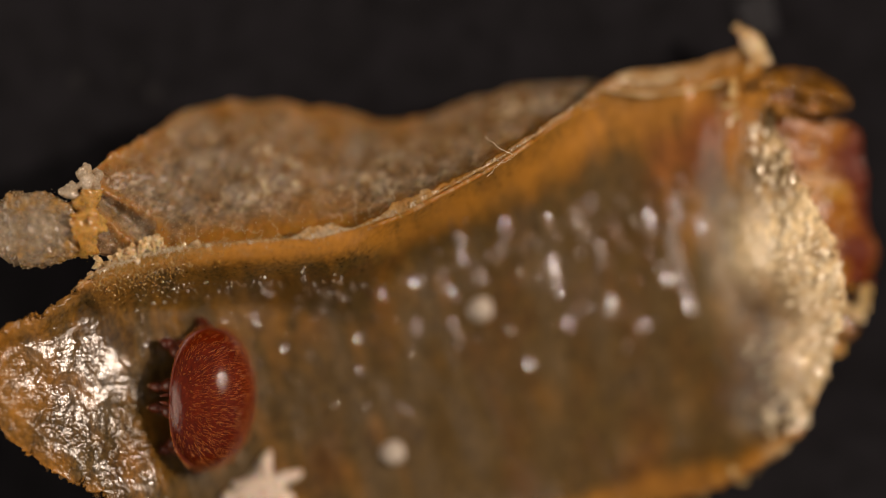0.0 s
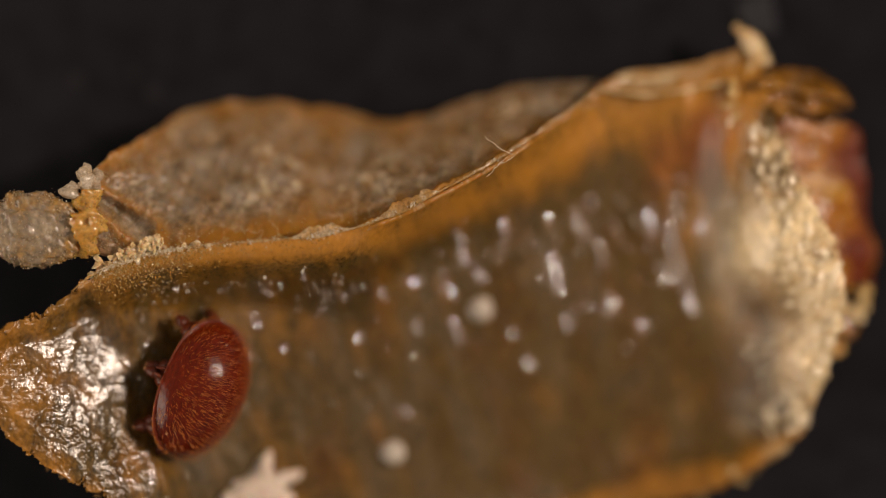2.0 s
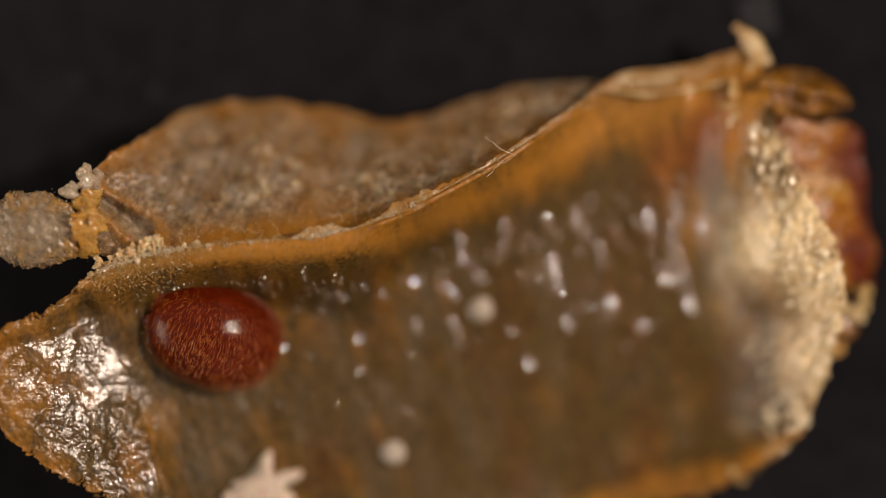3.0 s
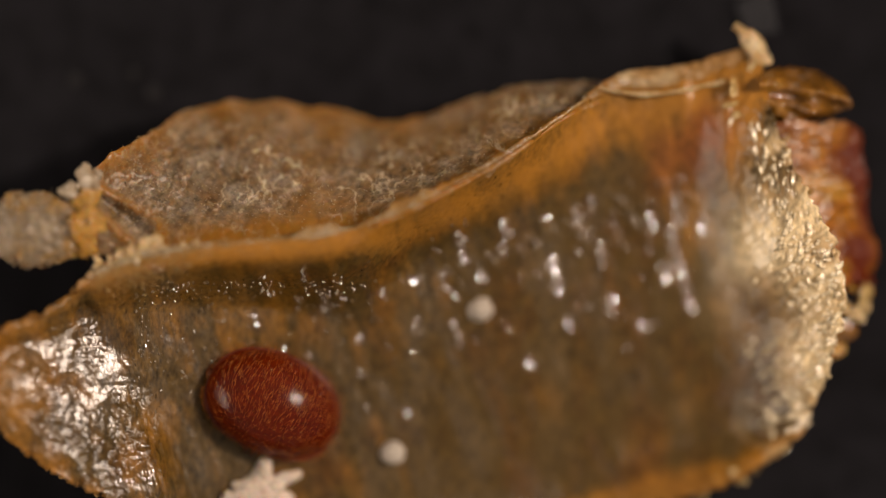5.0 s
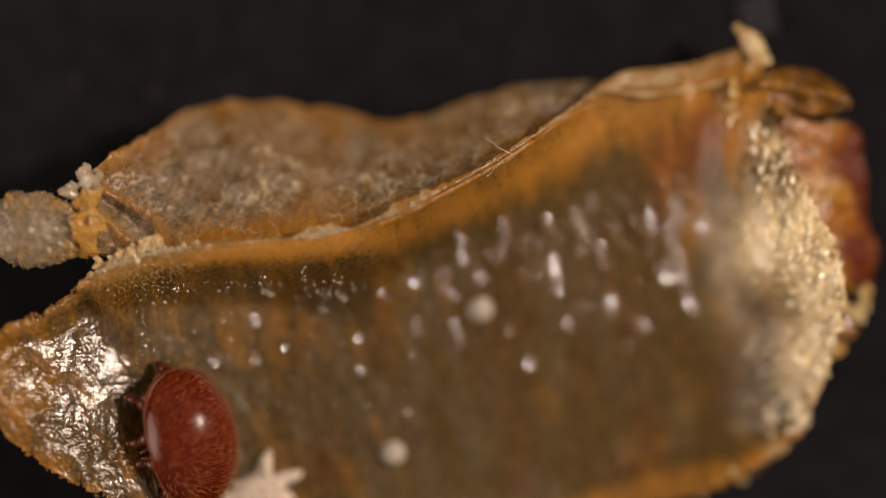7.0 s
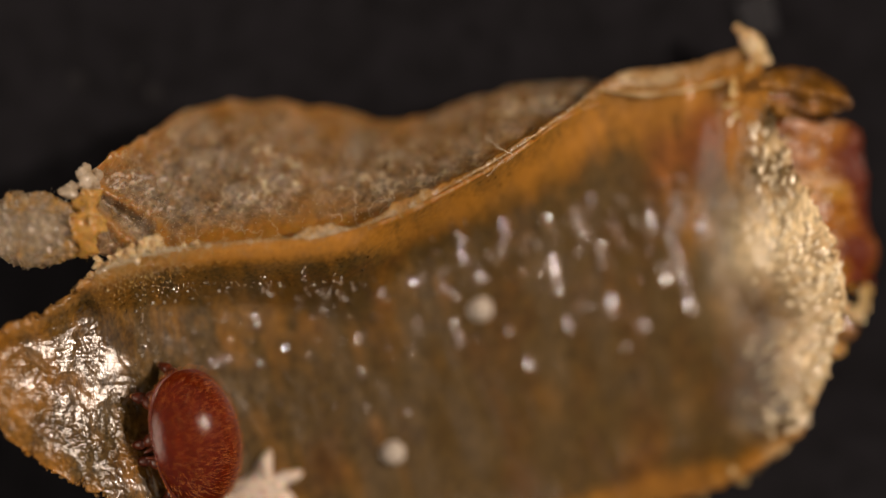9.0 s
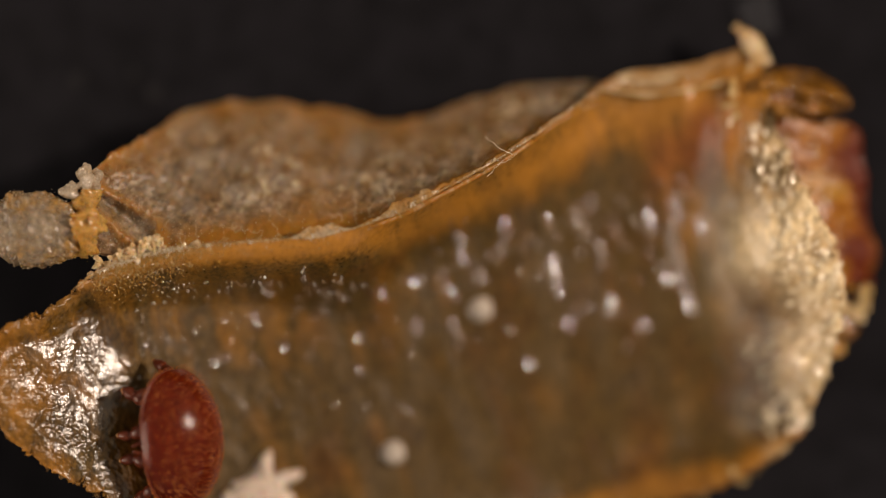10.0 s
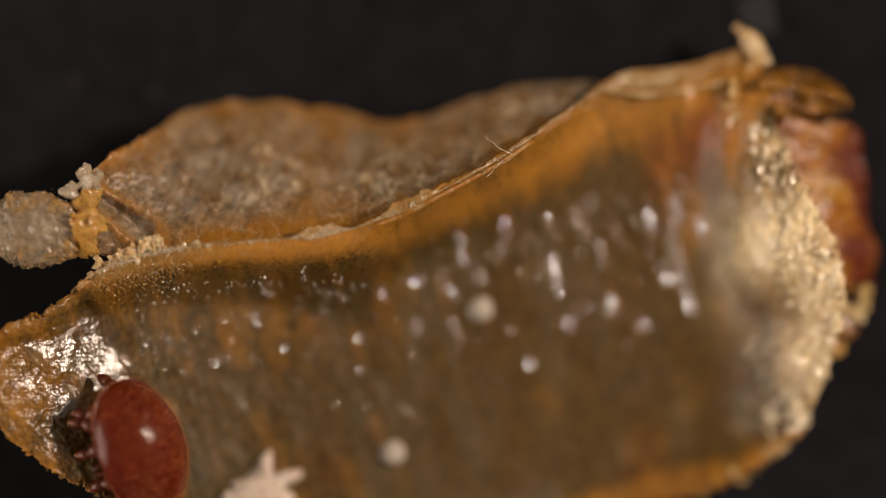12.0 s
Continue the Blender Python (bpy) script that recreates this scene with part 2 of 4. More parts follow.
def noise3(p, freq, octaves, seed):
    """Solid noise at points p."""
    a, b, c = p[:, 0], p[:, 1], p[:, 2]
    return (fbm(a + 0.37 * c, b - 0.21 * c, freq, freq, octaves, seed) + fbm(b + 0.33 * a, c + 0.29 * a, freq, freq, octaves, seed + 40)
            + fbm(c - 0.3 * b, a + 0.27 * b, freq, freq, octaves, seed + 80)) / 1.7


def lump(size, seed, rough=0.35, freq=5.0, steps=4):
    """An uneven rounded lump of the given half sizes."""
    bm = bmesh.new()
    bmesh.ops.create_icosphere(bm, subdivisions=steps, radius=1.0)
    v = np.array([q.co[:] for q in bm.verts])
    f = [tuple(q.index for q in face.verts) for face in bm.faces]
    bm.free()
    k = 1 + rough * noise3(v * max(size) + seed * 0.013, freq, 4, seed)
    return v * k[:, None] * np.array(size), f


def joined(pieces):
    verts, faces, base = [], [], 0
    for v, f in pieces:
        verts.append(np.asarray(v))
        faces += [tuple(i + base for i in q) for q in f]
        base += len(v)
    return np.vstack(verts), faces


# ---- ground ----
GROUND_Z = 0.44


def ground():
    n = 60
    x, y = np.meshgrid(np.linspace(-60, 60, n), np.linspace(-60, 60, n), indexing="ij")
    z = 0.02 * fbm(x, y, 0.2, 0.2, 2, 5) + GROUND_Z
    v = np.stack([x, y, z], -1).reshape(-1, 3)
    ob = thicken(part("ground", v, grid_faces(n, n), M_PLATE), -2.0)
    tagged(ob, "matt black plate under the specimen", "ground", kind="structure")


# ---- the shed skin ----
RIDGE = [(-4.991, -1.205, 2.45), (-4.659, -0.836, 2.38), (-4.177, -0.606, 2.30), (-3.753, -0.273, 2.25), (-3.237, -0.067, 2.25), (-2.631, 0.030, 2.30), (-1.903, 0.091, 2.32), (-1.297, 0.151, 2.30),
         (-0.570, 0.358, 2.25), (-0.024, 0.625, 2.20), (0.704, 1.038, 2.00), (1.375, 1.497, 1.60), (1.742, 1.742, 1.32), (2.537, 1.823, 1.15), (3.330, 2.049, 1.08)]
BASE = [(-4.995, -1.510, 2.30), (-4.756, -1.887, 2.15), (-4.214, -2.350, 1.95), (-3.550, -2.694, 1.70), (-2.766, -3.101, 1.30), (-1.609, -3.318, 1.10), (-0.147, -3.258, 1.00), (1.320, -3.049, 0.70),
        (2.297, -2.743, 0.80), (3.137, -2.509, 0.90), (3.686, -2.142, 0.95)]


# rows of droplets on the inner skin: middle, half length and how many are in each
DROPS = [(0.19, 0.01, 0.18, 9), (0.40, -0.23, 0.11, 5), (0.66, 0.22, 0.12, 5), (0.64, -0.01, 0.07, 3), (1.08, 0.33, 0.03, 2), (1.46, 0.36, 0.15, 6), (1.71, -0.07, 0.12, 4), (1.22, -0.31, 0.21, 9), (1.35, -0.80, 0.06, 3),
         (1.80, -0.64, 0.12, 6), (2.26, 0.27, 0.10, 4), (2.53, 0.44, 0.17, 6), (2.50, 0.01, 0.21, 12), (2.63, -0.43, 0.23, 12), (2.79, 0.24, 0.10, 4), (2.41, -0.24, 0.12, 4), (0.15, -0.92, 0.15, 6), (-0.01, -0.39, 0.12, 3),
         (0.92, -1.21, 0.07, 3), (1.99, -1.04, 0.05, 2), (1.62, 0.54, 0.05, 2), (2.14, -0.80, 0.05, 2), (-1.12, -0.43, 0.17, 6), (-1.49, -0.31, 0.15, 5), (-1.30, -0.55, 0.13, 5), (-1.91, -0.37, 0.12, 4), (-2.02, -0.74, 0.09, 3),
         (-0.30, -0.31, 0.05, 2), (-0.62, -0.49, 0.06, 2), (-0.27, -0.87, 0.10, 3), (-0.88, -0.98, 0.07, 2), (1.56, 0.13, 0.09, 3)]


# wet patches of the crinkled lobe: middle and half sizes
LOBE_FILM = ((-3.84, -1.54, 0.30, 0.40), (-4.30, -1.10, 0.18, 0.15), (-3.50, -1.20, 0.16, 0.30), (-3.86, -0.84, 0.09, 0.13), (-3.58, -0.87, 0.06, 0.08), (-3.72, -2.36, 0.09, 0.10),
             (-3.25, -2.56, 0.26, 0.10), (-4.45, -1.42, 0.13, 0.08), (-4.15, -2.10, 0.07, 0.06), (-3.98, -2.20, 0.09, 0.06), (-4.05, -0.95, 0.10, 0.10))


def hollow(parent):
    nu, nv = 640, 300
    u = np.linspace(0, 1, nu)
    top, low = spline(RIDGE, u), spline(BASE, u)
    v = np.linspace(0, 1, nv)[None, :]
    x = top[:, :1] * (1 - v) + low[:, :1] * v
    y = top[:, 1:2] * (1 - v) + low[:, 1:2] * v
    uu = np.repeat(u[:, None], nv, 1)
    x = x + 0.80 * (0.35 + 0.65 * smooth((v - 0.12) / 0.5)) * smooth((uu - 0.72) / 0.28) * np.sin(math.pi * np.clip(v, 0, 1)) ** 0.8
    z = floor_height(x, y)
    # steep wall up to the crest, low wall at the foot
    width = 0.09 + 0.11 * smooth((uu - 0.35) / 0.4)
    lobe = smooth((0.182 + 0.15 * v - uu) / 0.05)
    up = np.clip(1 - v / ((2.1 - 0.9 * smooth((uu - 0.35) / 0.3)) * width), 0, 1) ** 1.7
    # at the neck end the wall has a flat shoulder below the crest
    shoulder = smooth((-0.2 - x) / 1.0)
    up = up * (1 - shoulder) + smooth(1.08 - v / (2.3 * width)) * shoulder
    z = z + 0.10 * np.exp(-np.clip(v - 0.5 * width, 0, 1) / 0.10) * (1 - lobe)
    down = smooth((v - 0.84) / 0.16) * (1 - 0.7 * lobe)
    z = z + (top[:, 2:] - z) * up + (low[:, 2:] - z) * down
    # torn end: frosted, rising and crumpled
    wob = 0.5 * fbm(x, y, 1.6, 1.6, 3, 43)
    frost = (1.0 * smooth((x - 3.50 - 0.22 * smooth((-0.6 - y) / 0.9) + 1.6 * wob + 0.5 * np.clip(v - 0.5, 0, 1)) / 0.65)) * smooth((v - 0.10) / 0.2)
    swell = np.exp(-((x - 3.50) / 0.46) ** 2 - ((y + 0.05) / 0.66) ** 2)
    frost = np.maximum(frost * (1 - 0.35 * smooth((-1.0 - y) / 0.8)), swell) * (1 - 0.9 * np.exp(-((x - 3.42) / 0.34) ** 2 - ((y + 0.66) / 0.32) ** 2))
    end = smooth((uu - 0.86) / 0.14)
    z = z + 0.5 * end * np.sin(math.pi * v) ** 0.5
    # fine fibres fanning up to the torn edge
    wx, wy = x + 0.10 * fbm(x, y, 2.5, 2.5, 2, 48), y + 0.10 * fbm(x, y, 2.5, 2.5, 2, 49)
    lines = fbm(0.80 * wx + 0.60 * wy, 0.80 * wy - 0.60 * wx, 3.0, 17.0, 3, 45)
    z = z + frost * (1 - 0.7 * swell) * (0.10 * fbm(x, y, 3, 3, 4, 41) + 0.055 * lines) + 0.024 * smooth((x - 2.7) / 0.5) * (1 - swell) * fbm(x, y, 16, 12, 2, 42)
    z = z + 0.30 * swell
    # folds under the far end of the crest
    fold = smooth((x - 1.7) / 1.0) * (1 - smooth((v - 0.22) / 0.22))
    z = z + 0.16 * fold * fbm(x, 0.3 * y, 2.2, 1.2, 3, 47)
    # wrinkles, blisters and the crinkled lobe
    xr, yr = x + 0.28 * y, y - 0.28 * x
    z = z + 0.04 * fbm(x, y, 1.1, 0.9, 2, 11) * (1 - up) + 0.012 * fbm(xr, yr, 7.0, 3.0, 3, 21)
    field = (0.45 * smooth((x + 3.2) / 0.8) + 0.55 * smooth((x + 1.2) / 1.0)) * smooth((0.36 + 0.03 * x - v) / 0.16) * smooth((v - 0.9 * width) / 0.08)
    z = z + 0.10 * field * np.clip(fbm(xr, yr, 8.0, 3.2, 2, 23) - 0.08, 0, 1)
    # raised wet droplets in slanting rows
    z = z + 0.05 * field * np.clip(fbm(xr, yr, 14.0, 7.0, 2, 25) - 0.10, 0, 1)
    for a, b, h, c in DROPS:
        near = np.exp(-((x - a + 0.2 * (y - b)) / 0.06) ** 2 - ((y - b) / (1.3 * h)) ** 2)
        z = z + 0.022 * near * fbm(xr, yr, 12.0, 7.0, 2, 24)
    patch = sum(np.exp(-((x - a) / p) ** 2 - ((y - b) / q) ** 2) for a, b, p, q in LOBE_FILM)
    crease = 0.050 * np.abs(fbm(x, y, 2.4, 2.8, 2, 31)) + 0.030 * fbm(x, y, 6, 5, 3, 33) + 0.020 * fbm(x, y, 15, 17, 2, 35) + 0.009 * fbm(x, y, 34, 30, 2, 36)
    z = z + lobe * (0.10 * fbm(x, y, 1.5, 1.7, 2, 37) - crease * (1 - 0.82 * np.clip(patch, 0, 1)) + 0.08 - 0.24 * (y + 1.4) - 0.05 * (x + 4.0) - 0.5 * np.clip(v - 0.6, 0, 1) ** 2)
    # folds running down from the lobe's tail
    tail = np.exp(-((x + 2.98) / 0.42) ** 2 - ((y + 2.50) / 0.30) ** 2)
    z = z + 0.06 * tail * fbm(x + 0.25 * y, y, 9.0, 1.6, 3, 38)
    edge = np.exp(-v / 0.012) + np.exp(-(1 - v) / 0.012) + 1.6 * np.exp(-(1 - uu) / 0.008)
    y = y + 0.06 * edge * fbm(x, y, 9, 9, 3, 51)
    x = x + 0.06 * edge * fbm(x, y, 9, 9, 3, 61)
    z = z + 0.05
    ob = part("hollow", np.stack([x, y, z], -1).reshape(-1, 3), grid_faces(nu, nv), M_FLOOR, parent, "olive-brown glossy inner skin with amber walls and frosted torn end")
    rim = (1 - smooth((v - 0.35 * width) / (0.65 * width))) * (1 - 0.45 * (1 - smooth(v / (0.5 * width))) * smooth((x + 0.8) / 1.0)) * (1 - 0.8 * lobe) + 0.65 * smooth((v - 0.90) / 0.05) * smooth((x - 0.1) / 1.2) * (1 - lobe) + 0.3 * lobe * smooth((v - 0.96) / 0.04)
    rim = rim * (1 - 0.65 * smooth((x - 1.9) / 0.7) * (v < 0.5))
    rim = rim + (0.10 + 0.35 * smooth((-4.1 - x) / 0.5) + 0.6 * fbm(x, y, 2.6, 2.6, 4, 70)) * lobe + (0.35 + 1.2 * fbm(x, y, 2.2, 1.6, 3, 79)) * smooth((x - 2.0) / 0.8) * (1 - smooth((v - 0.30) / 0.25))
    rim = rim + 0.22 * smooth((-0.4 - x) / 1.2) * (1 - smooth((v - 0.12) / 0.35)) * (1 - lobe)
    rim = np.maximum(rim, 0.8 * frost)
    marked(ob, "pigment", np.clip(rim + 0.30 * fbm(x, y, 1.6, 1.1, 4, 71) + 0.42 * fbm(xr, yr, 6.5, 2.2, 4, 72) - 0.06, 0, 1) * 0.9)
    rim = rim + 0.5 * np.exp(-((x + 3.15) / 0.55) ** 2) * (1 - smooth((v - 0.04) / 0.10))
    rusty = np.exp(-((x - 2.88) / 0.26) ** 2 - ((y - 1.25) / 0.30) ** 2) + 0.7 * np.exp(-((x - 2.55) / 0.40) ** 2 - ((y - 0.95) / 0.35) ** 2)
    marked(ob, "rust", np.clip(rusty * (0.9 + 1.2 * fbm(x, y, 3, 2, 3, 78)), 0, 1))
    # patches of film that are still wet: over the lobe, and along the rows of droplets
    film = np.clip(1.7 * patch * (1 + 1.6 * fbm(x, y, 4.5, 4.5, 4, 76)), 0, 1) * lobe * (1 - 0.6 * smooth((-1.80 - y) / 0.35))
    beads = sum(np.exp(-((x - a + 0.2 * (y - b)) / 0.07) ** 2 - ((y - b) / (1.3 * h)) ** 2) for a, b, h, c in DROPS)
    streak = smooth((fbm(xr, yr, 3.4, 1.0, 3, 74) - 0.05) / 0.3)
    marked(ob, "satin", np.clip(film * (0.8 + 0.8 * fbm(x, y, 3, 3, 3, 75)) + 0.2 * lobe + 0.25 * frost + swell, 0, 1))
    marked(ob, "wet", np.clip(0.06 + 0.48 * streak * (1 - lobe) * smooth((2.6 - x) / 0.8) + 0.06 * lobe + film + 0.7 * tail + 0.7 * frost ** 2 + 0.5 * np.clip(beads, 0, 1) + 0.06 * fold, 0, 1))
    marked(ob, "frost", np.clip(frost * (0.92 + 0.9 * fbm(x, y, 2.5, 2.5, 3, 73)), 0, 1))
    return thicken(ob, 0.05)


def flap(parent):
    nu, nv = 420, 170
    u = np.linspace(0, 1, nu)
    top = spline([(-3.798, 0.783, 2.10), (-3.548, 1.009, 1.85), (-3.159, 1.254, 1.45), (-2.768, 1.490, 1.10), (-2.038, 1.605, 0.95), (-1.367, 1.540, 0.90), (-0.390, 1.398, 0.90), (0.098, 1.532, 0.90),
                  (0.586, 1.715, 0.90), (1.257, 1.806, 0.95), (1.684, 1.775, 1.00)], u)
    low = spline([(-3.846, 0.006, 2.15), (-3.237, -0.091, 2.25), (-2.631, 0.006, 2.30), (-1.903, 0.066, 2.33), (-1.297, 0.127, 2.31), (-0.570, 0.334, 2.26), (-0.024, 0.601, 2.21), (0.704, 1.014, 2.01), (1.375, 1.472, 1.60), (1.804, 1.663, 1.30)], u)
    v = np.linspace(0, 1, nv)[None, :]
    p = low[:, None, :] * (1 - v[..., None]) + top[:, None, :] * v[..., None]
    x, y = p[..., 0], p[..., 1]
    fall = v ** 0.62
    z = low[:, 2:] * (1 - fall) + top[:, 2:] * fall + 0.10 * np.sin(math.pi * v) + 0.10 * fbm(x, y, 1.5, 1.5, 3, 81) + 0.045 * fbm(x, y, 6, 6, 4, 91)
    edge = np.exp(-(1 - v) / 0.03)
    y = y + 0.06 * edge * fbm(x, y, 4, 4, 4, 95)
    # a sunken vein near the neck
    a, b = np.array((-3.737, 0.582, 2.10)[:2]), np.array((-3.210, 0.176, 2.10)[:2])
    d = b - a
    q = np.clip(((x - a[0]) * d[0] + (y - a[1]) * d[1]) / d.dot(d), 0, 1)
    far = np.hypot(x - a[0] - q * d[0], y - a[1] - q * d[1])
    w = 0.05 + 0.05 * q
    z = z - 0.10 * np.exp(-(far / w) ** 2) + 0.03 * np.exp(-((far - 1.9 * w) / (0.8 * w)) ** 2)
    ob = part("outer_flap", np.stack([x, y, z], -1).reshape(-1, 3), grid_faces(nu, nv), M_FLAP, parent, "greyish mottled outer skin folded down")
    marked(ob, "pigment", np.clip(1.2 * np.exp(-(v / 0.16) ** 2) * smooth((x + 3.6) / 0.9) + 0.75 * np.exp(-(1 - v) / 0.16) * smooth((0.6 - x) / 1.0) + 0.3 * smooth((-2.4 - x) / 0.8) * smooth((v - 0.4) / 0.4) + 0.7 * fbm(x, y, 1.6, 1.6, 4, 97)
                                  + 0.8 * np.exp(-((far - 1.9 * w) / (0.8 * w)) ** 2), 0, 1))
    lace = smooth((0.10 - np.abs(fbm(x, y, 7, 7, 3, 87))) / 0.09) * smooth((fbm(x, y, 2.2, 2.2, 2, 89) + 0.22) / 0.25)
    crusty = np.exp(-((x + 1.5) / 1.1) ** 2 - ((y - 0.85) / 0.45) ** 2) + 0.8 * np.exp(-((x - 0.9) / 0.7) ** 2 - ((y - 1.6) / 0.25) ** 2) + 0.25
    marked(ob, "frost", np.clip(0.75 * lace * crusty, 0, 0.85))
    return thicken(ob, -0.05)


def ribbon(name, knots, u0, u1, width, lift, mat, parent, seed, label="", n=300, m=16, bow=0.0, ragged=1.0):
    """A thin ragged strip along a curve; width(u) gives its two edges across the curve."""
    u = np.linspace(u0, u1, n)
    p = spline(knots, u)
    t = np.gradient(p, axis=0)
    t[:, 2] = 0
    t /= np.linalg.norm(t, axis=1)[:, None]
    side = np.stack([-t[:, 1], t[:, 0], 0 * t[:, 0]], -1)
    lo, hi = width(u, p)
    rag = 1 + ragged * 1.2 * fbm(p[:, 0], p[:, 1], 5, 5, 4, seed)
    rag2 = 1 + ragged * 1.2 * fbm(p[:, 0], p[:, 1], 5, 5, 4, seed + 9)
    k = np.linspace(0, 1, m)[None, :]
    off = (-lo * rag)[:, None] * (1 - k) + (hi * rag2)[:, None] * k
    q = p[:, None, :] + side[:, None, :] * off[..., None]
    q[..., 2] += 0.05 * np.clip(off, 0, 1) + lift + bow * np.sin(math.pi * k) + 0.014 * fbm(q[..., 0], q[..., 1], 16, 16, 3, seed + 20)
    return thicken(part(name, q.reshape(-1, 3), grid_faces(n, m), mat, parent, label), -0.03)


def crest(parent):
    def width(u, p):
        x = p[:, 0]
        leaf = 0.11 * np.exp(-((x + 0.36) / 0.24) ** 4) + 0.075 * np.exp(-((x + 1.30) / 0.24) ** 4)
        return 0.008 + 0.1 * leaf, 0.009 + 1.4 * leaf
    ribbon("crest", RIDGE, 0.14, 0.90, width, 0.060, M_GRAIN, parent, 101, "pale crumbly translucent crest", 700)

    def fold(u, p):
        k = np.clip((u - 0.80) / 0.2, 0, 1)
        return 0.05 + 0 * u, 0.03 + 0.15 * smooth(k / 0.5) * (1 - 0.3 * k)
    ribbon("crest_fold", RIDGE, 0.80, 0.995, fold, 0.06, M_MEMBRANE, parent, 121, "amber translucent folded membrane", 200, 24, -0.01, 0.22)

    def lip(u, p):
        return 0.018 + 0 * u, 0.02 + 0 * u
    ribbon("crest_lip", [(1.680, 1.724, 1.38), (2.107, 1.663, 1.32), (2.687, 1.724, 1.25), (3.084, 1.823, 1.20), (3.358, 2.005, 1.18)], 0, 1, lip, 0.05, M_LIP, parent, 141, "pale crumbly lip", 260, 14, 0.02, 1.1)


def flakes(name, knots, count, size, spread, mat, parent, seed, flat=0.3):
    rs = np.random.RandomState(seed)
    p = spline(knots, rs.rand(count))
    for i in range(count):
        s = size * (0.45 + rs.rand())
        v, f = lump((s, s * (0.5 + 0.7 * rs.rand()), s * flat), seed + i, 1.3, 1.0 / size, 3)
        v = v @ np.array(Euler((0.9 * rs.randn(), 0.9 * rs.randn(), 6.3 * rs.rand())).to_matrix()).T
        part(name, v, f, mat, parent, flat=True, at=p[i] + rs.randn(3) * np.array(spread))


GRAIN = [(-0.5, -0.5, -0.3), (0.6, -0.4, -0.2), (0.5, 0.6, -0.3), (-0.6, 0.5, -0.2), (-0.3, -0.4, 0.5), (0.4, -0.3, 0.6), (0.3, 0.4, 0.4), (-0.4, 0.3, 0.7)]
GRAIN_FACES = [(0, 3, 2, 1), (4, 5, 6, 7), (0, 1, 5, 4), (1, 2, 6, 5), (2, 3, 7, 6), (3, 0, 4, 7)]


def grit(name, places, size, mat, parent, seed, label):
    """Many tiny angular grains sitting at the places, as one part."""
    rs = np.random.RandomState(seed)
    block, verts, faces = np.array(GRAIN), [], []
    for i, p in enumerate(places):
        turn = np.array(Euler((6.3 * rs.rand(), 6.3 * rs.rand(), 6.3 * rs.rand())).to_matrix())
        k = size * (0.5 + 1.1 * rs.rand() ** 2)
        verts.append((block * (0.7 + 0.6 * rs.rand(8, 3)) * k) @ turn.T + p)
        faces += [tuple(8 * i + j for j in q) for q in GRAIN_FACES]
    ob = part(name, np.vstack(verts), faces, mat, parent, label, flat=True)
    return tagged(ob, kind="stuff")


def on_sheet(ob, count, seed, keep):
    """Random vertices of a sheet, in millimetres, for which keep(x, y) holds."""
    co = np.empty(3 * len(ob.data.vertices))
    ob.data.vertices.foreach_get("co", co)
    co = co.reshape(-1, 3) / MM
    w = keep(co[:, 0], co[:, 1])
    rs = np.random.RandomState(seed)
    pick = rs.choice(len(co), count, p=w / w.sum())
    return co[pick] + rs.randn(count, 3) * np.array((0.012, 0.012, 0.004))


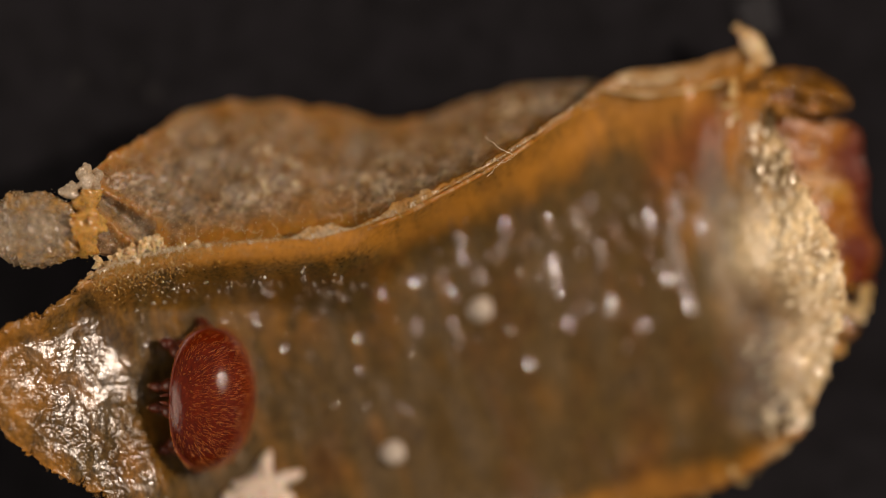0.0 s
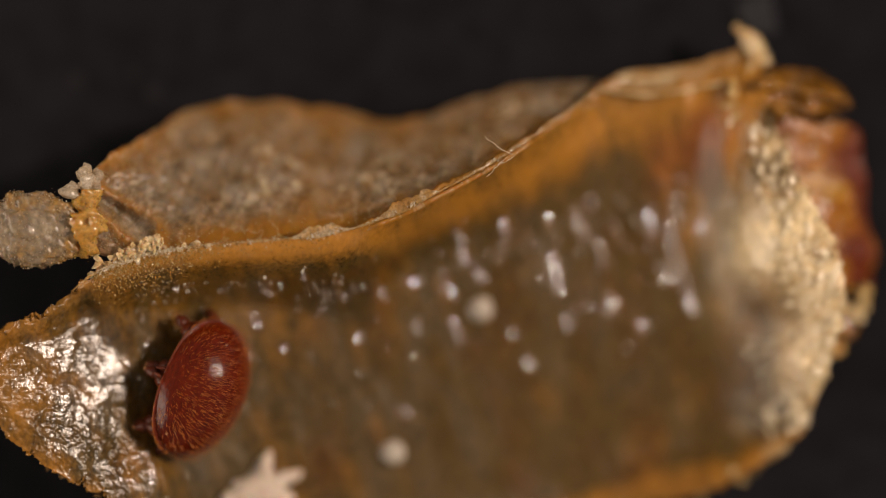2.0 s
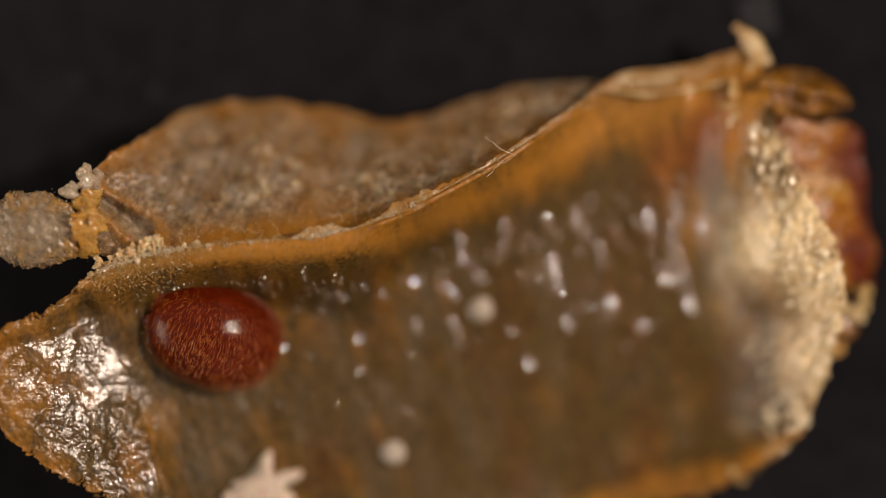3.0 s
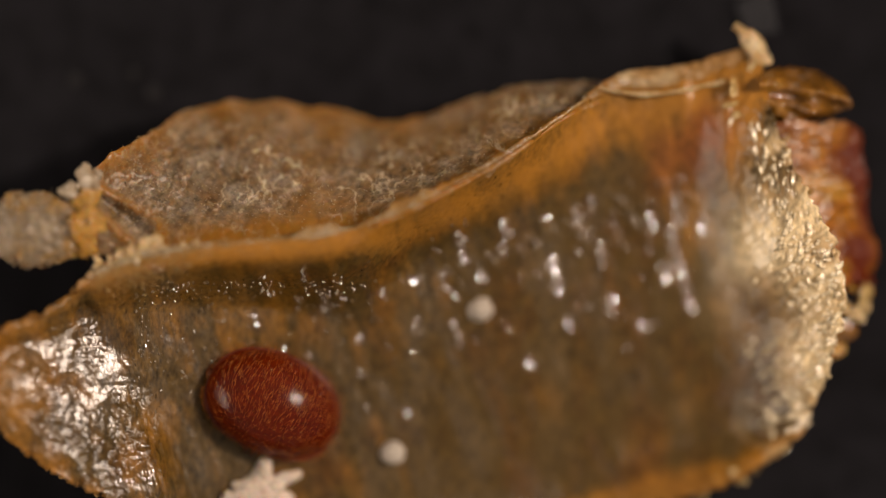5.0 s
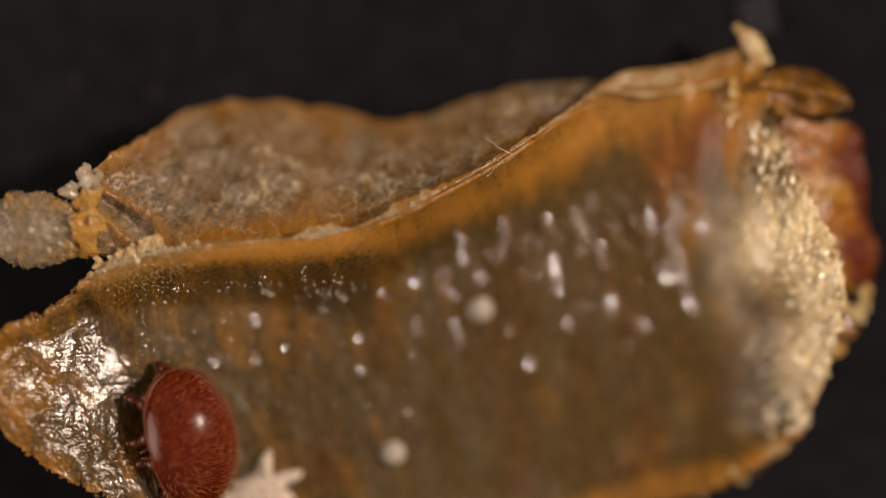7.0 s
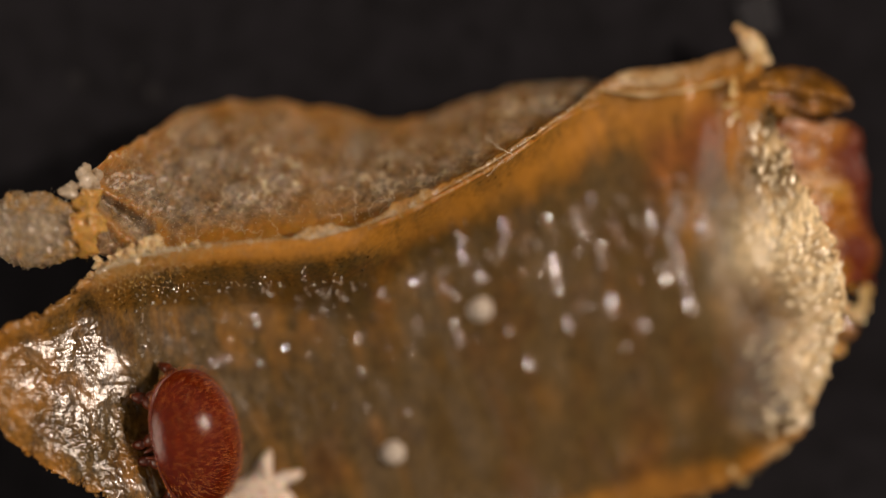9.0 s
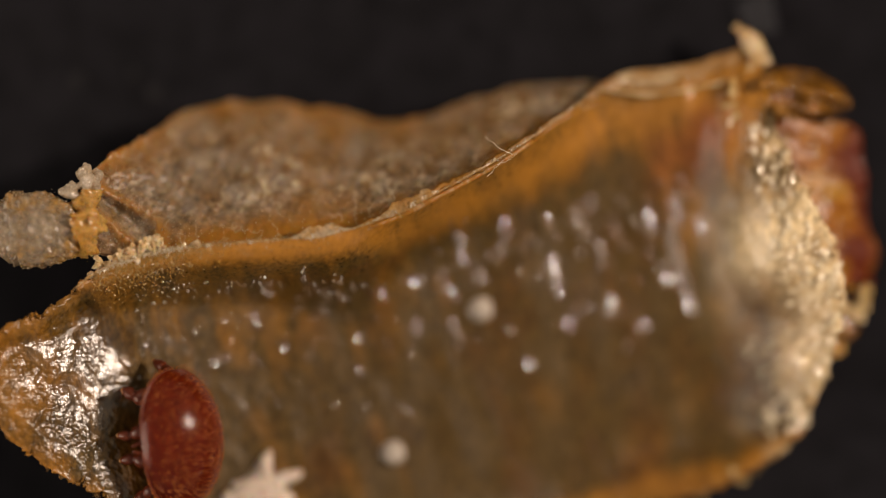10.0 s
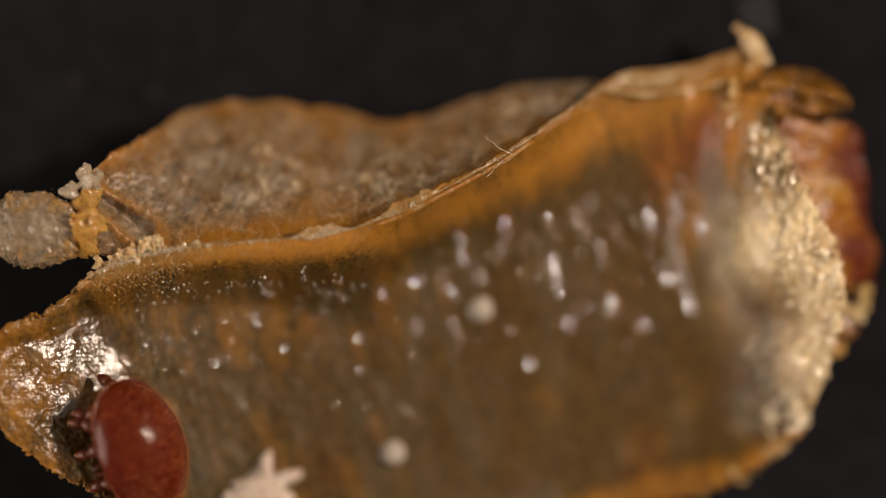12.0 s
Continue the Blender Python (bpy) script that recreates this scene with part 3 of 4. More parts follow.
def blisters(parent, sheet):
    """Shallow wet lens-shaped blisters in slanting rows on the inner skin, each tipped to one side or the other."""
    co = np.empty(3 * len(sheet.data.vertices))
    sheet.data.vertices.foreach_get("co", co)
    co = co.reshape(-1, 3) / MM
    rs = np.random.RandomState(27)
    spots = []
    for cx, cy, half, count in DROPS:
        for i in range(round((5.0 if cx > 2.3 else 3.4) * count)):
            k = half * (2 * rs.rand() - 1)
            spots.append((cx + 0.2 * k + 0.028 * rs.randn(), cy - k, (0.009 + 0.023 * rs.rand() ** 1.8) * (0.6 + 0.4 * smooth((cx + 1.4) / 1.4)), 3))
    for i in range(260):
        cx = -2.9 + 5.7 * rs.rand()
        spots.append((cx, -0.36 + 0.27 * max(0.0, cx + 0.9) - 1.1 * rs.rand() ** 1.5, 0.006 + 0.012 * rs.rand() ** 2, 11))
    for i in range(80):
        cx = -0.2 + 2.8 * rs.rand()
        spots.append((cx, -0.8 + (1.1 + 0.18 * cx) * rs.rand(), 0.010 + 0.013 * rs.rand(), 9))
    for i in range(520):
        spots.append((-3.3 + 3.2 * rs.rand() ** 1.3, -0.35 - 1.5 * rs.rand() ** 1.7, 0.006 + 0.010 * rs.rand() ** 2, 9))
    pieces = []
    ring = np.linspace(0, 2 * math.pi, 12, endpoint=False)
    for cx, cy, r, jit in spots:
        p = co[np.argmin((co[:, 0] - cx) ** 2 + (co[:, 1] - cy) ** 2)]
        v = [(0, 0, 0.034 * r)] + [(a * r * math.cos(q), a * r * 1.7 * math.sin(q), h * r) for a, h in ((0.35, 0.031), (0.7, 0.019), (1.0, 0.0), (0.6, -0.5)) for q in ring]
        f = [(0, 1 + i, 1 + (i + 1) % 12) for i in range(12)]
        f += [(1 + 12 * k + i, 13 + 12 * k + i, 13 + 12 * k + (i + 1) % 12, 1 + 12 * k + (i + 1) % 12) for k in range(3) for i in range(12)]
        side = 1 if rs.rand() < 0.6 else -1
        tip = math.radians(21 + jit * rs.randn()) if side > 0 else -math.radians(36 + jit * rs.randn())
        m = np.array(Euler((math.radians((-9 if side > 0 else 5) + jit * rs.randn()), tip, 0.25 + 0.2 * rs.randn())).to_matrix())
        pieces.append((np.array(v) @ m.T + p + np.array((0, 0, 0.3 * r)), f))
    v, f = joined(pieces)
    tagged(part("blister", v, f, M_BLISTER, parent, "small wet glinting blisters"), kind="stuff")


def facets(parent, sheet):
    """Small glossy scales over the torn end, combed up towards its edge and tipped to the side where the skin was stretched."""
    rs = np.random.RandomState(731)
    spots = [(p, 34) for p in on_sheet(sheet, 340, 733, lambda x, y: (x > 3.2) * (np.hypot(x - 3.42, y + 0.66) > 0.32) * (y < 0.1) * (y > -2.0) * np.clip((x - 3.25 + 0.05 * (y + 1)) / 0.3, 0, 1))]
    spots += [(p, 80) for p in on_sheet(sheet, 120, 735, lambda x, y: (y > -0.4) * (y < 1.4) * np.exp(-((x - 3.86 + 0.34 * (y + 0.2)) / 0.16) ** 2))]
    ring = np.linspace(0, 2 * math.pi, 10, endpoint=False)
    pieces = []
    for p, angle in spots:
        n = np.array([0.40 + 0.14 * rs.randn(), 0.13 + 0.14 * rs.randn(), 1.0])
        n /= np.linalg.norm(n)
        w = radians(angle + 14 * rs.randn())
        a = np.array([math.cos(w), math.sin(w), 0.0])
        a -= n * a.dot(n)
        a /= np.linalg.norm(a)
        b = np.cross(n, a)
        r = 0.010 + 0.022 * rs.rand() ** 1.5
        v = [0.05 * r * n] + [2.3 * q * r * math.cos(t) * a + q * r * math.sin(t) * b + h * r * n for q, h in ((0.5, 0.04), (1.0, 0.0), (0.7, -0.6)) for t in ring]
        f = [(0, 1 + k, 1 + (k + 1) % 10) for k in range(10)]
        f += [(1 + 10 * m + k, 11 + 10 * m + k, 11 + 10 * m + (k + 1) % 10, 1 + 10 * m + (k + 1) % 10) for m in range(2) for k in range(10)]
        pieces.append((np.array(v) + p + np.array((0, 0, 0.4 * r)), f))
    v, f = joined(pieces)
    tagged(part("scale", v, f, M_SCALE, parent, "pale glossy scales at the torn end"), kind="stuff")


def plate(name, corners, mat, parent, seed, label, nu=60, nv=90, bow=0.15, rag=0.25):
    a, b = np.meshgrid(np.linspace(0, 1, nu), np.linspace(0, 1, nv), indexing="ij")
    c00, c10, c01, c11 = [np.array(q) for q in corners]
    p = (1 - a)[..., None] * ((1 - b)[..., None] * c00 + b[..., None] * c01) + a[..., None] * ((1 - b)[..., None] * c10 + b[..., None] * c11)
    x, y = p[..., 0].copy(), p[..., 1].copy()
    p[..., 2] += bow * np.sin(math.pi * a) + 0.035 * fbm(x, y, 3, 4, 3, seed) + 0.018 * fbm(x, y, 8, 5, 3, seed + 7) + 0.016 * fbm(x + 0.3 * y, y, 6, 22, 3, seed + 8)
    p[..., 0] += rag * a * fbm(x, y, 1.5, 2.4, 5, seed + 2)
    p[..., 1] += 0.8 * rag * fbm(x, y, 4, 4, 3, seed + 4)
    ob = part(name, p.reshape(-1, 3), grid_faces(nu, nv), mat, parent, label)
    marked(ob, "pigment", np.clip(smooth((a - 0.40) / 0.5) + 1.5 * fbm(x, y, 2.8, 2.2, 4, seed + 6), 0, 1))
    return thicken(ob, -0.06)


def shed_skin():
    ob = thing("shed_skin", "hollow brown translucent insect skin lying on a black plate", "insect skin")
    inner = hollow(ob)
    outer = flap(ob)
    blisters(ob, inner)
    crest(ob)
    line = np.array(RIDGE)

    def near_crest(x, y):
        d = np.interp(x, line[:, 0], line[:, 1]) - y
        return (x > -3.7) * (x < 3.0) * np.exp(-np.abs(d - 0.005) / 0.010) * (0.25 + np.exp(-((x + 1.15) / 0.3) ** 2) + np.exp(-((x + 0.3) / 0.3) ** 2) + 1.2 * np.exp(-((x + 3.2) / 0.5) ** 2))

    def near_neck(x, y):
        return np.exp(-((x + 3.5) / 0.9) ** 2) + 0.12 + 0.9 * np.exp(-((x + 1.5) / 0.8) ** 2 - ((y - 0.85) / 0.4) ** 2)

    grit("crest_grit", on_sheet(inner, 1500, 701, near_crest) + np.array((0, 0.01, 0.025)), 0.009, M_GRIT_PALE, ob, 702, "pale crystalline crumbs")
    grit("flap_grit", on_sheet(outer, 2600, 705, near_neck) + np.array((0, 0, 0.006)), 0.008, M_GRIT_BEAD, ob, 706, "fine greyish grains")
    # crystalline amber crust on the wall below the neck
    def below_neck(x, y):
        d = np.interp(x, line[:, 0], line[:, 1]) - y
        return (x > -3.75) * (x < -1.2) * (d > 0) * np.exp(-(d / (0.10 + 0.16 * np.exp(-((x + 3.2) / 0.5) ** 2))) ** 2) * np.clip(1.2 * np.exp(-((x + 3.2) / 0.6) ** 2) + 0.25, 0, 1)

    grit("wall_crust", on_sheet(inner, 3000, 711, below_neck), 0.011, M_GRIT_AMBER, ob, 712, "glinting amber crystals")
    flakes("flake", [(-3.640, -0.400, 2.10), (-3.690, -0.250, 2.15), (-3.720, -0.070, 2.15)], 26, 0.045, (0.035, 0.03, 0.02), M_CREST, ob, 721)
    # granular bead and its collar
    v, f = lump((0.44, 0.39, 0.20), 201, 0.32, 2.6, 6)
    k = noise3(v, 16, 3, 207)
    v = np.sign(v) * np.abs(v / (0.44, 0.39, 0.20)) ** 0.8 * (0.42, 0.37, 0.20) * (1 + 0.13 * k + 0.10 * noise3(v, 5, 2, 209))[:, None]
    bead = part("bead", v * np.array((1.14, 1.10, 1.0)) + np.array((-4.356, 0.224, 2.15)), f, M_BEAD, ob, "grey granular bead with amber grains")
    grit("bead_grit", on_sheet(bead, 1100, 707, lambda x, y: 0 * x + 1), 0.012, M_GRIT_BEAD, ob, 708, "glinting grains on the bead")
    v, f = tube(spline([(-3.833, 0.601, 2.20), (-3.807, 0.370, 2.28), (-3.844, 0.127, 2.25), (-3.895, -0.030, 2.10)], np.linspace(0, 1, 40)), 0.11 + 0.05 * np.sin(np.linspace(0, math.pi, 40)) + 0.025 * np.sin(np.linspace(1, 14, 40)), 24, 205, 0.7, 0.7)
    collar = part("collar", v, f, M_AMBER, ob, "glossy amber collar")
    grit("collar_grit", on_sheet(collar, 500, 709, lambda x, y: 0 * x + 1), 0.012, M_GRIT_AMBER, ob, 710, "amber grains on the collar")
    for i, (at, sz) in enumerate((((-3.979, 0.631, 2.22), (0.11, 0.095, 0.08)), ((-3.851, 0.830, 2.18), (0.09, 0.10, 0.09)), ((-3.845, 0.704, 2.20), (0.10, 0.1, 0.08)), ((-3.907, 0.006, 2.15), (0.09, 0.06, 0.06)), ((-3.737, 0.764, 2.10), (0.09, 0.1, 0.08)))):
        v, f = lump(sz, 221 + i, 0.8, 8, 5)
        part("grain", v + np.array(at), f, M_ICE, ob, "translucent whitish grain")
    flakes("flake", [(-3.628, -0.346, 2.15), (-3.615, -0.206, 2.20), (-3.450, -0.085, 2.25), (-3.207, 0.006, 2.30), (-3.025, 0.054, 2.30)], 80, 0.048, (0.045, 0.035, 0.02), M_CREST, ob, 231)
    flakes("flake", [(-2.812, 0.030, 2.30), (-2.661, 0.006, 2.30)], 3, 0.05, (0.03, 0.02, 0.01), M_CREST, ob, 261)
    # crumbs along the lobe's edge
    flakes("crumb", [(-4.980, -1.520, 2.28), (-4.700, -1.930, 2.12), (-4.200, -2.360, 1.95), (-3.700, -2.640, 1.78)], 12, 0.026, (0.015, 0.015, 0.01), M_MEMBRANE, ob, 291)
    # torn far end
    flakes("crumb", [(4.060, -1.020, 1.15), (3.860, -1.560, 1.02), (3.640, -2.080, 0.95), (3.200, -2.440, 0.90), (2.700, -2.640, 0.85)], 40, 0.032, (0.05, 0.05, 0.03), M_FROST, ob, 301)
    flakes("shard", [(3.459, 1.529, 1.35), (3.600, 1.041, 1.35), (3.783, 0.584, 1.32), (3.996, 0.067, 1.32), (4.180, -0.360, 1.28)], 34, 0.060, (0.05, 0.05, 0.02), M_FROST, ob, 335, 0.35)
    flakes("shard", [(3.069, 1.681, 1.35), (3.156, 1.377, 1.30), (3.279, 1.012, 1.20)], 12, 0.06, (0.05, 0.05, 0.02), M_FROST, ob, 437, 0.35)
    facets(ob, inner)
    plate("red_plate", ((3.560, 1.430, 1.30), (4.506, 1.300, 0.85), (3.980, -0.380, 1.28), (4.648, -0.391, 0.80)), M_RED, ob, 341, "red-brown glossy plate with ragged edge", 110, 170, 0.07, 0.14)
    # dark amber leaf, rolled over at its edge
    a, b = np.meshgrid(np.linspace(0, 1, 70), np.linspace(0, 1, 50), indexing="ij")
    half = 0.30 * np.sin(math.pi * np.clip(0.16 + 0.84 * a, 0, 1)) ** 0.55
    x = 3.42 + 0.95 * a + 0.04 * fbm(a, b, 5, 3, 3, 353)
    y = 1.70 - 0.10 * a + half * (2 * b - 1) + 0.05 * fbm(a, b, 6, 4, 3, 355)
    z = 1.25 - 0.30 * a + 0.32 * np.sin(math.pi * b) ** 0.8 - 0.16 * np.exp(-((b - 0.42) / 0.10) ** 2) + 0.11 * fbm(x, y, 4, 6, 3, 357)
    thicken(part("curl", np.stack([x, y, z], -1).reshape(-1, 3), grid_faces(70, 50), M_DARK, ob, "dark amber glossy curled scrap"), -0.04)
    # pale spur
    v, f = tube(spline([(3.420, 1.969, 1.15), (3.341, 2.170, 1.18), (3.242, 2.310, 1.18), (3.146, 2.408, 1.15)], np.linspace(0, 1, 36)), np.linspace(0.135, 0.055, 36), 18, 371, 0.5)
    part("spur", v, f, M_LIP, ob, "pale pointed spur")
    # strap round a hole at the torn end
    v, f = tube(spline([(4.179, -0.299, 1.30), (4.381, -0.348, 1.00), (4.547, -0.433, 0.90), (4.468, -0.665, 0.90), (4.274, -0.971, 0.85), (4.156, -1.123, 0.95)], np.linspace(0, 1, 60)), 0.07 + 0.025 * np.sin(np.linspace(0, 9, 60)), 14, 381, 0.7, 0.5)
    part("strap", v, f, M_AMBER, ob, "amber strap round a hole")
    v, f = lump((0.20, 0.17, 0.10), 385, 0.5, 4, 5)
    part("strap_web", v + np.array((4.259, -0.866, 1.00)), f, M_DARK, ob, "dark amber web below the hole")
    flakes("crumb", [(4.520, -0.451, 1.05), (4.551, -0.635, 1.00), (4.461, -0.787, 0.95)], 6, 0.06, (0.02, 0.02, 0.01), M_FROST, ob, 391)
    flakes("crumb", [(4.028, -0.481, 1.25), (4.060, -0.726, 1.15), (4.001, -1.031, 1.10)], 16, 0.055, (0.06, 0.04, 0.02), M_FROST, ob, 411)
    flakes("crumb", [(4.336, -0.634, 1.10), (4.415, -0.695, 1.08), (4.477, -0.756, 1.05)], 14, 0.065, (0.03, 0.03, 0.01), M_CREST, ob, 421)
    return ob


# ---- loose things ----
def pellet(at, s, seed):
    v, f = lump((s, s * 0.95, s * 0.85), seed, 0.25, 7)
    ob = part("pellet", v, f, M_PELLET, at=at)
    tagged(ob, "small chalky off-white pellet stuck on the inner skin", "pellet", "white pellets")


def crust():
    ob = thing("white_crust", "branched chalky white crust on the inner skin", "crust")
    hub = (-1.98, -2.60)
    for i, (tip, r0, r1) in enumerate((((-1.87, -2.16), 0.13, 0.05), ((-1.52, -2.40), 0.12, 0.06), ((-1.60, -2.72), 0.11, 0.06), ((-2.28, -2.52), 0.11, 0.05), ((-2.42, -2.74), 0.13, 0.07), ((-1.95, -2.85), 0.14, 0.08))):
        q = np.linspace(0, 1, 26)
        x, y = hub[0] + (tip[0] - hub[0]) * q, hub[1] + (tip[1] - hub[1]) * q
        z = floor_height(x, y) + 0.07 + 0.06 * np.sin(math.pi * q)
        r = (r0 + (r1 - r0) * q) * np.sqrt(np.clip(1.02 - q ** 8, 0.04, 1))
        v, f = tube(np.stack([x, y, z], -1), r, 16, 401 + i, 0.42, 0.8)
        part("branch", v, f, M_WHITE, ob)
    v, f = lump((0.20, 0.17, 0.13), 409, 0.6, 5)
    part("core", v + np.array((*hub, float(floor_height(*hub)) + 0.12)), f, M_WHITE, ob)


def fibre(knots, r, seed):
    p = spline(knots, np.linspace(0, 1, 40))
    p[:, :2] += 0.02 * np.stack([fbm(np.linspace(0, 1, 40), 0 * p[:, 0], 6, 1, 2, seed), fbm(np.linspace(0, 1, 40), 0 * p[:, 0], 6, 1, 2, seed + 5)], -1)
    v, f = tube(p, np.linspace(r, r * 0.4, 40), 6)
    ob = part("fibre", v, f, M_FIBRE)
    tagged(ob, "fine pale fibre caught on the crest", "fibre", "loose fibres")


# ---- mite ----
def mite():
    ob = thing("mite", "glossy red-brown oval mite with short golden hairs", "mite")
    nr, na = 40, 96
    r = np.linspace(0.0, 1, nr)[:, None]
    a = np.linspace(0, 2 * math.pi, na, endpoint=False)[None, :]

    def outline(a):
        ex = np.abs(np.cos(a)) ** np.where(np.cos(a) > 0, 0.74, 0.88) * np.sign(np.cos(a)) * np.where(np.cos(a) > 0, 0.53, 0.56)
        return ex, 0.755 * np.sign(np.sin(a)) * np.abs(np.sin(a)) ** 0.88

    ex, ey = outline(a)

    def dome(x, y):
        q = np.clip((x / np.where(x > 0, 0.53, 0.56)) ** 2 + (y / 0.755) ** 2, 0, 1)
        return 0.20 + 0.43 * (1 - q) ** 0.62

    rr = np.sin(r * math.pi / 2)
    x, y = rr * ex, rr * ey
    z = dome(x, y)
    v = np.stack([x, y, z], -1).reshape(-1, 3)
    part("dorsal_shield", v, grid_faces(nr, na, True), M_SHIELD, ob, "glossy red-brown domed shield")
    zb = 0.20 - 0.13 * np.sqrt(np.clip(1 - rr ** 2, 0, 1)) + 0 * a
    v = np.stack([0.97 * x, 0.97 * y, zb], -1).reshape(-1, 3)
    part("belly", v, [q[::-1] for q in grid_faces(nr, na, True)], M_BELLY, ob)
    loop = np.stack([ex[0] * 0.985, ey[0] * 0.985, 0.200 + 0 * a[0]], -1)
    loop = np.vstack([loop, loop[:1]])
    v, f = tube(loop, np.full(len(loop), 0.013), 8)
    part("rim", v, f, M_RIM, ob)
    # hairs
    rs = np.random.RandomState(7)
    hairs = []
    for i in range(1700):
        q, w = math.sqrt(rs.rand()) * 0.98, rs.rand() * 2 * math.pi
        hx, hy = [c[0] for c in outline(np.array([w]))]
        hx, hy = hx * q, hy * q
        z0 = float(dome(np.array(hx), np.array(hy)))
        ln = 0.042 + 0.024 * rs.rand() + 0.012 * q * (hx < 0)
        out = np.array([hx / 0.30, hy / 0.66, 1.2 * (z0 - 0.2) / 0.36])
        out /= np.linalg.norm(out)
        lie = np.array([-1.0, 0.10 * rs.randn() + 0.12 * hy, 0.0])
        d = lie - out * lie.dot(out) + 0.32 * out
        d /= np.linalg.norm(d)
        base = np.array([hx, hy, z0])
        pts = [base, base + d * ln * 0.6 + out * 0.004, base + d * ln - out * 0.004]
        hairs.append(tube(pts, [0.0017, 0.0013, 0.0006], 3))
    v, f = joined(hairs)
    tagged(part("hairs", v, f, M_HAIR, ob, "short golden hairs"), kind="stuff")
    fringe = []
    for i in range(150):
        w = 2 * math.pi * (i + rs.rand()) / 150
        hx, hy = [c[0] for c in outline(np.array([w]))]
        d = np.array([hx / 0.5 - 0.5, hy / 0.755, 0.25 + 0.3 * rs.rand()])
        d /= np.linalg.norm(d)
        base = np.array([hx, hy, 0.205])
        ln = 0.045 + 0.03 * rs.rand()
        fringe.append(tube([base, base + d * ln * 0.6, base + d * ln - (0.012, 0, 0)], [0.0032, 0.0026, 0.001], 3))
    v, f = joined(fringe)
    tagged(part("fringe", v, f, M_HAIR, ob, "golden hairs along the rim"), kind="stuff")
    # legs
    legs = []
    for side in (1, -1):
        for k, (hx, hy, ang, ln) in enumerate(((0.18, 0.15, 14, 0.44), (0.15, 0.29, 34, 0.47), (0.07, 0.40, 50, 0.45), (-0.04, 0.46, 72, 0.42))):
            bend = (30, 26, 34, 30)[k] * side * (1 if k % 2 else -1)
            steps = ((0.0, 0, 0.02), (0.15, 0, 0.0), (0.10, bend, -0.06), (0.08, 1.6 * bend, -0.12), (ln - 0.36, 0.4 * bend, -0.12))
            knots, d = [np.zeros(3)], None
            for run, off, dz in steps[1:]:
                w = radians(side * ang + off)
                d = np.array([math.cos(w), math.sin(w), 0])
                knots.append(knots[-1] + d * run + (0, 0, dz))
            q = np.linspace(0, 1, 41)
            rad = np.minimum(0.07 + 0.3 * q, 0.098 * (1 - 0.55 * q ** 3)) * (1 - 0.34 * np.abs(np.cos(q * math.pi * 5)) ** 6)
            pts = spline(knots, q)
            pieces = [tube(pts, rad, 10)]
            for j in range(34):
                m = rs.randint(10, 40)
                dd = rs.randn(3) + d * 0.6
                dd /= np.linalg.norm(dd)
                pieces.append(tube([pts[m], pts[m] + dd * 0.06, pts[m] + dd * (0.10 + 0.05 * rs.rand())], [0.004, 0.003, 0.001], 3))
            v, f = joined(pieces)
            leg = part("leg", v, f, M_LEG, ob, at=(hx, side * hy, 0.19))
            v, f = lump((0.030, 0.028, 0.018), 500 + k, 0.3, 10, 2)
            part("foot", v + pts[-1], f, M_FOOT, leg, "pale sucker foot")
            legs.append((leg, (hx, side * hy, 0.19), k, side))
        v, f = tube([(0.40, side * 0.05, 0.18), (0.52, side * 0.05, 0.16), (0.60, side * 0.03, 0.12)], [0.03, 0.024, 0.012], 8)
        part("palp", v, f, M_LEG, ob)
    return ob, legs


def specks():
    for i, (at, s) in enumerate((((-3.983, 1.823, 0.46), 0.09), ((-3.346, 1.902, 0.46), 0.07), ((-3.114, 1.688, 0.46), 0.08), ((-4.429, 2.361, 0.46), 0.05), ((3.095, -1.829, 0.46), 0.05))):
        v, f = lump((s, s, s * 0.4), 600 + i, 0.6, 8, 3)
        tagged(part("dust_speck", v, f, M_DUST, at=at), "grey dust speck on the black plate", "dust", "dust specks")
    a, b = np.meshgrid(np.linspace(0, 1, 12), np.linspace(0, 1, 12), indexing="ij")
    c = [np.array(q) for q in ((3.156, 2.667, 0.47), (3.532, 2.817, 0.67), (3.310, 2.269, 0.47), (3.630, 2.340, 0.67))]
    p = (1 - a)[..., None] * ((1 - b)[..., None] * c[0] + b[..., None] * c[2]) + a[..., None] * ((1 - b)[..., None] * c[1] + b[..., None] * c[3])
    ob = thicken(part("film_scrap", p.reshape(-1, 3), grid_faces(12, 12), M_FILM), -0.02)
    tagged(ob, "thin grey scrap of film on the black plate", "scrap")


ground()
shed_skin()
for at, s, seed in (((0.402, -0.653, 1.020), 0.14, 391), ((-0.543, -2.189, 1.045), 0.125, 393)):
    pellet(at, s, seed)
crust()
fibre([(0.734, 1.007, 2.10), (0.613, 1.086, 2.15), (0.510, 1.158, 2.20), (0.448, 1.219, 2.20)], 0.0040, 411)
fibre([(0.583, 0.916, 2.12), (0.734, 0.958, 2.20), (0.795, 1.037, 2.20)], 0.0035, 421)
fibre([(0.473, 0.783, 2.15), (0.613, 0.916, 2.20), (0.704, 1.007, 2.20)], 0.0035, 431)
specks()
the_mite, mite_legs = mite()

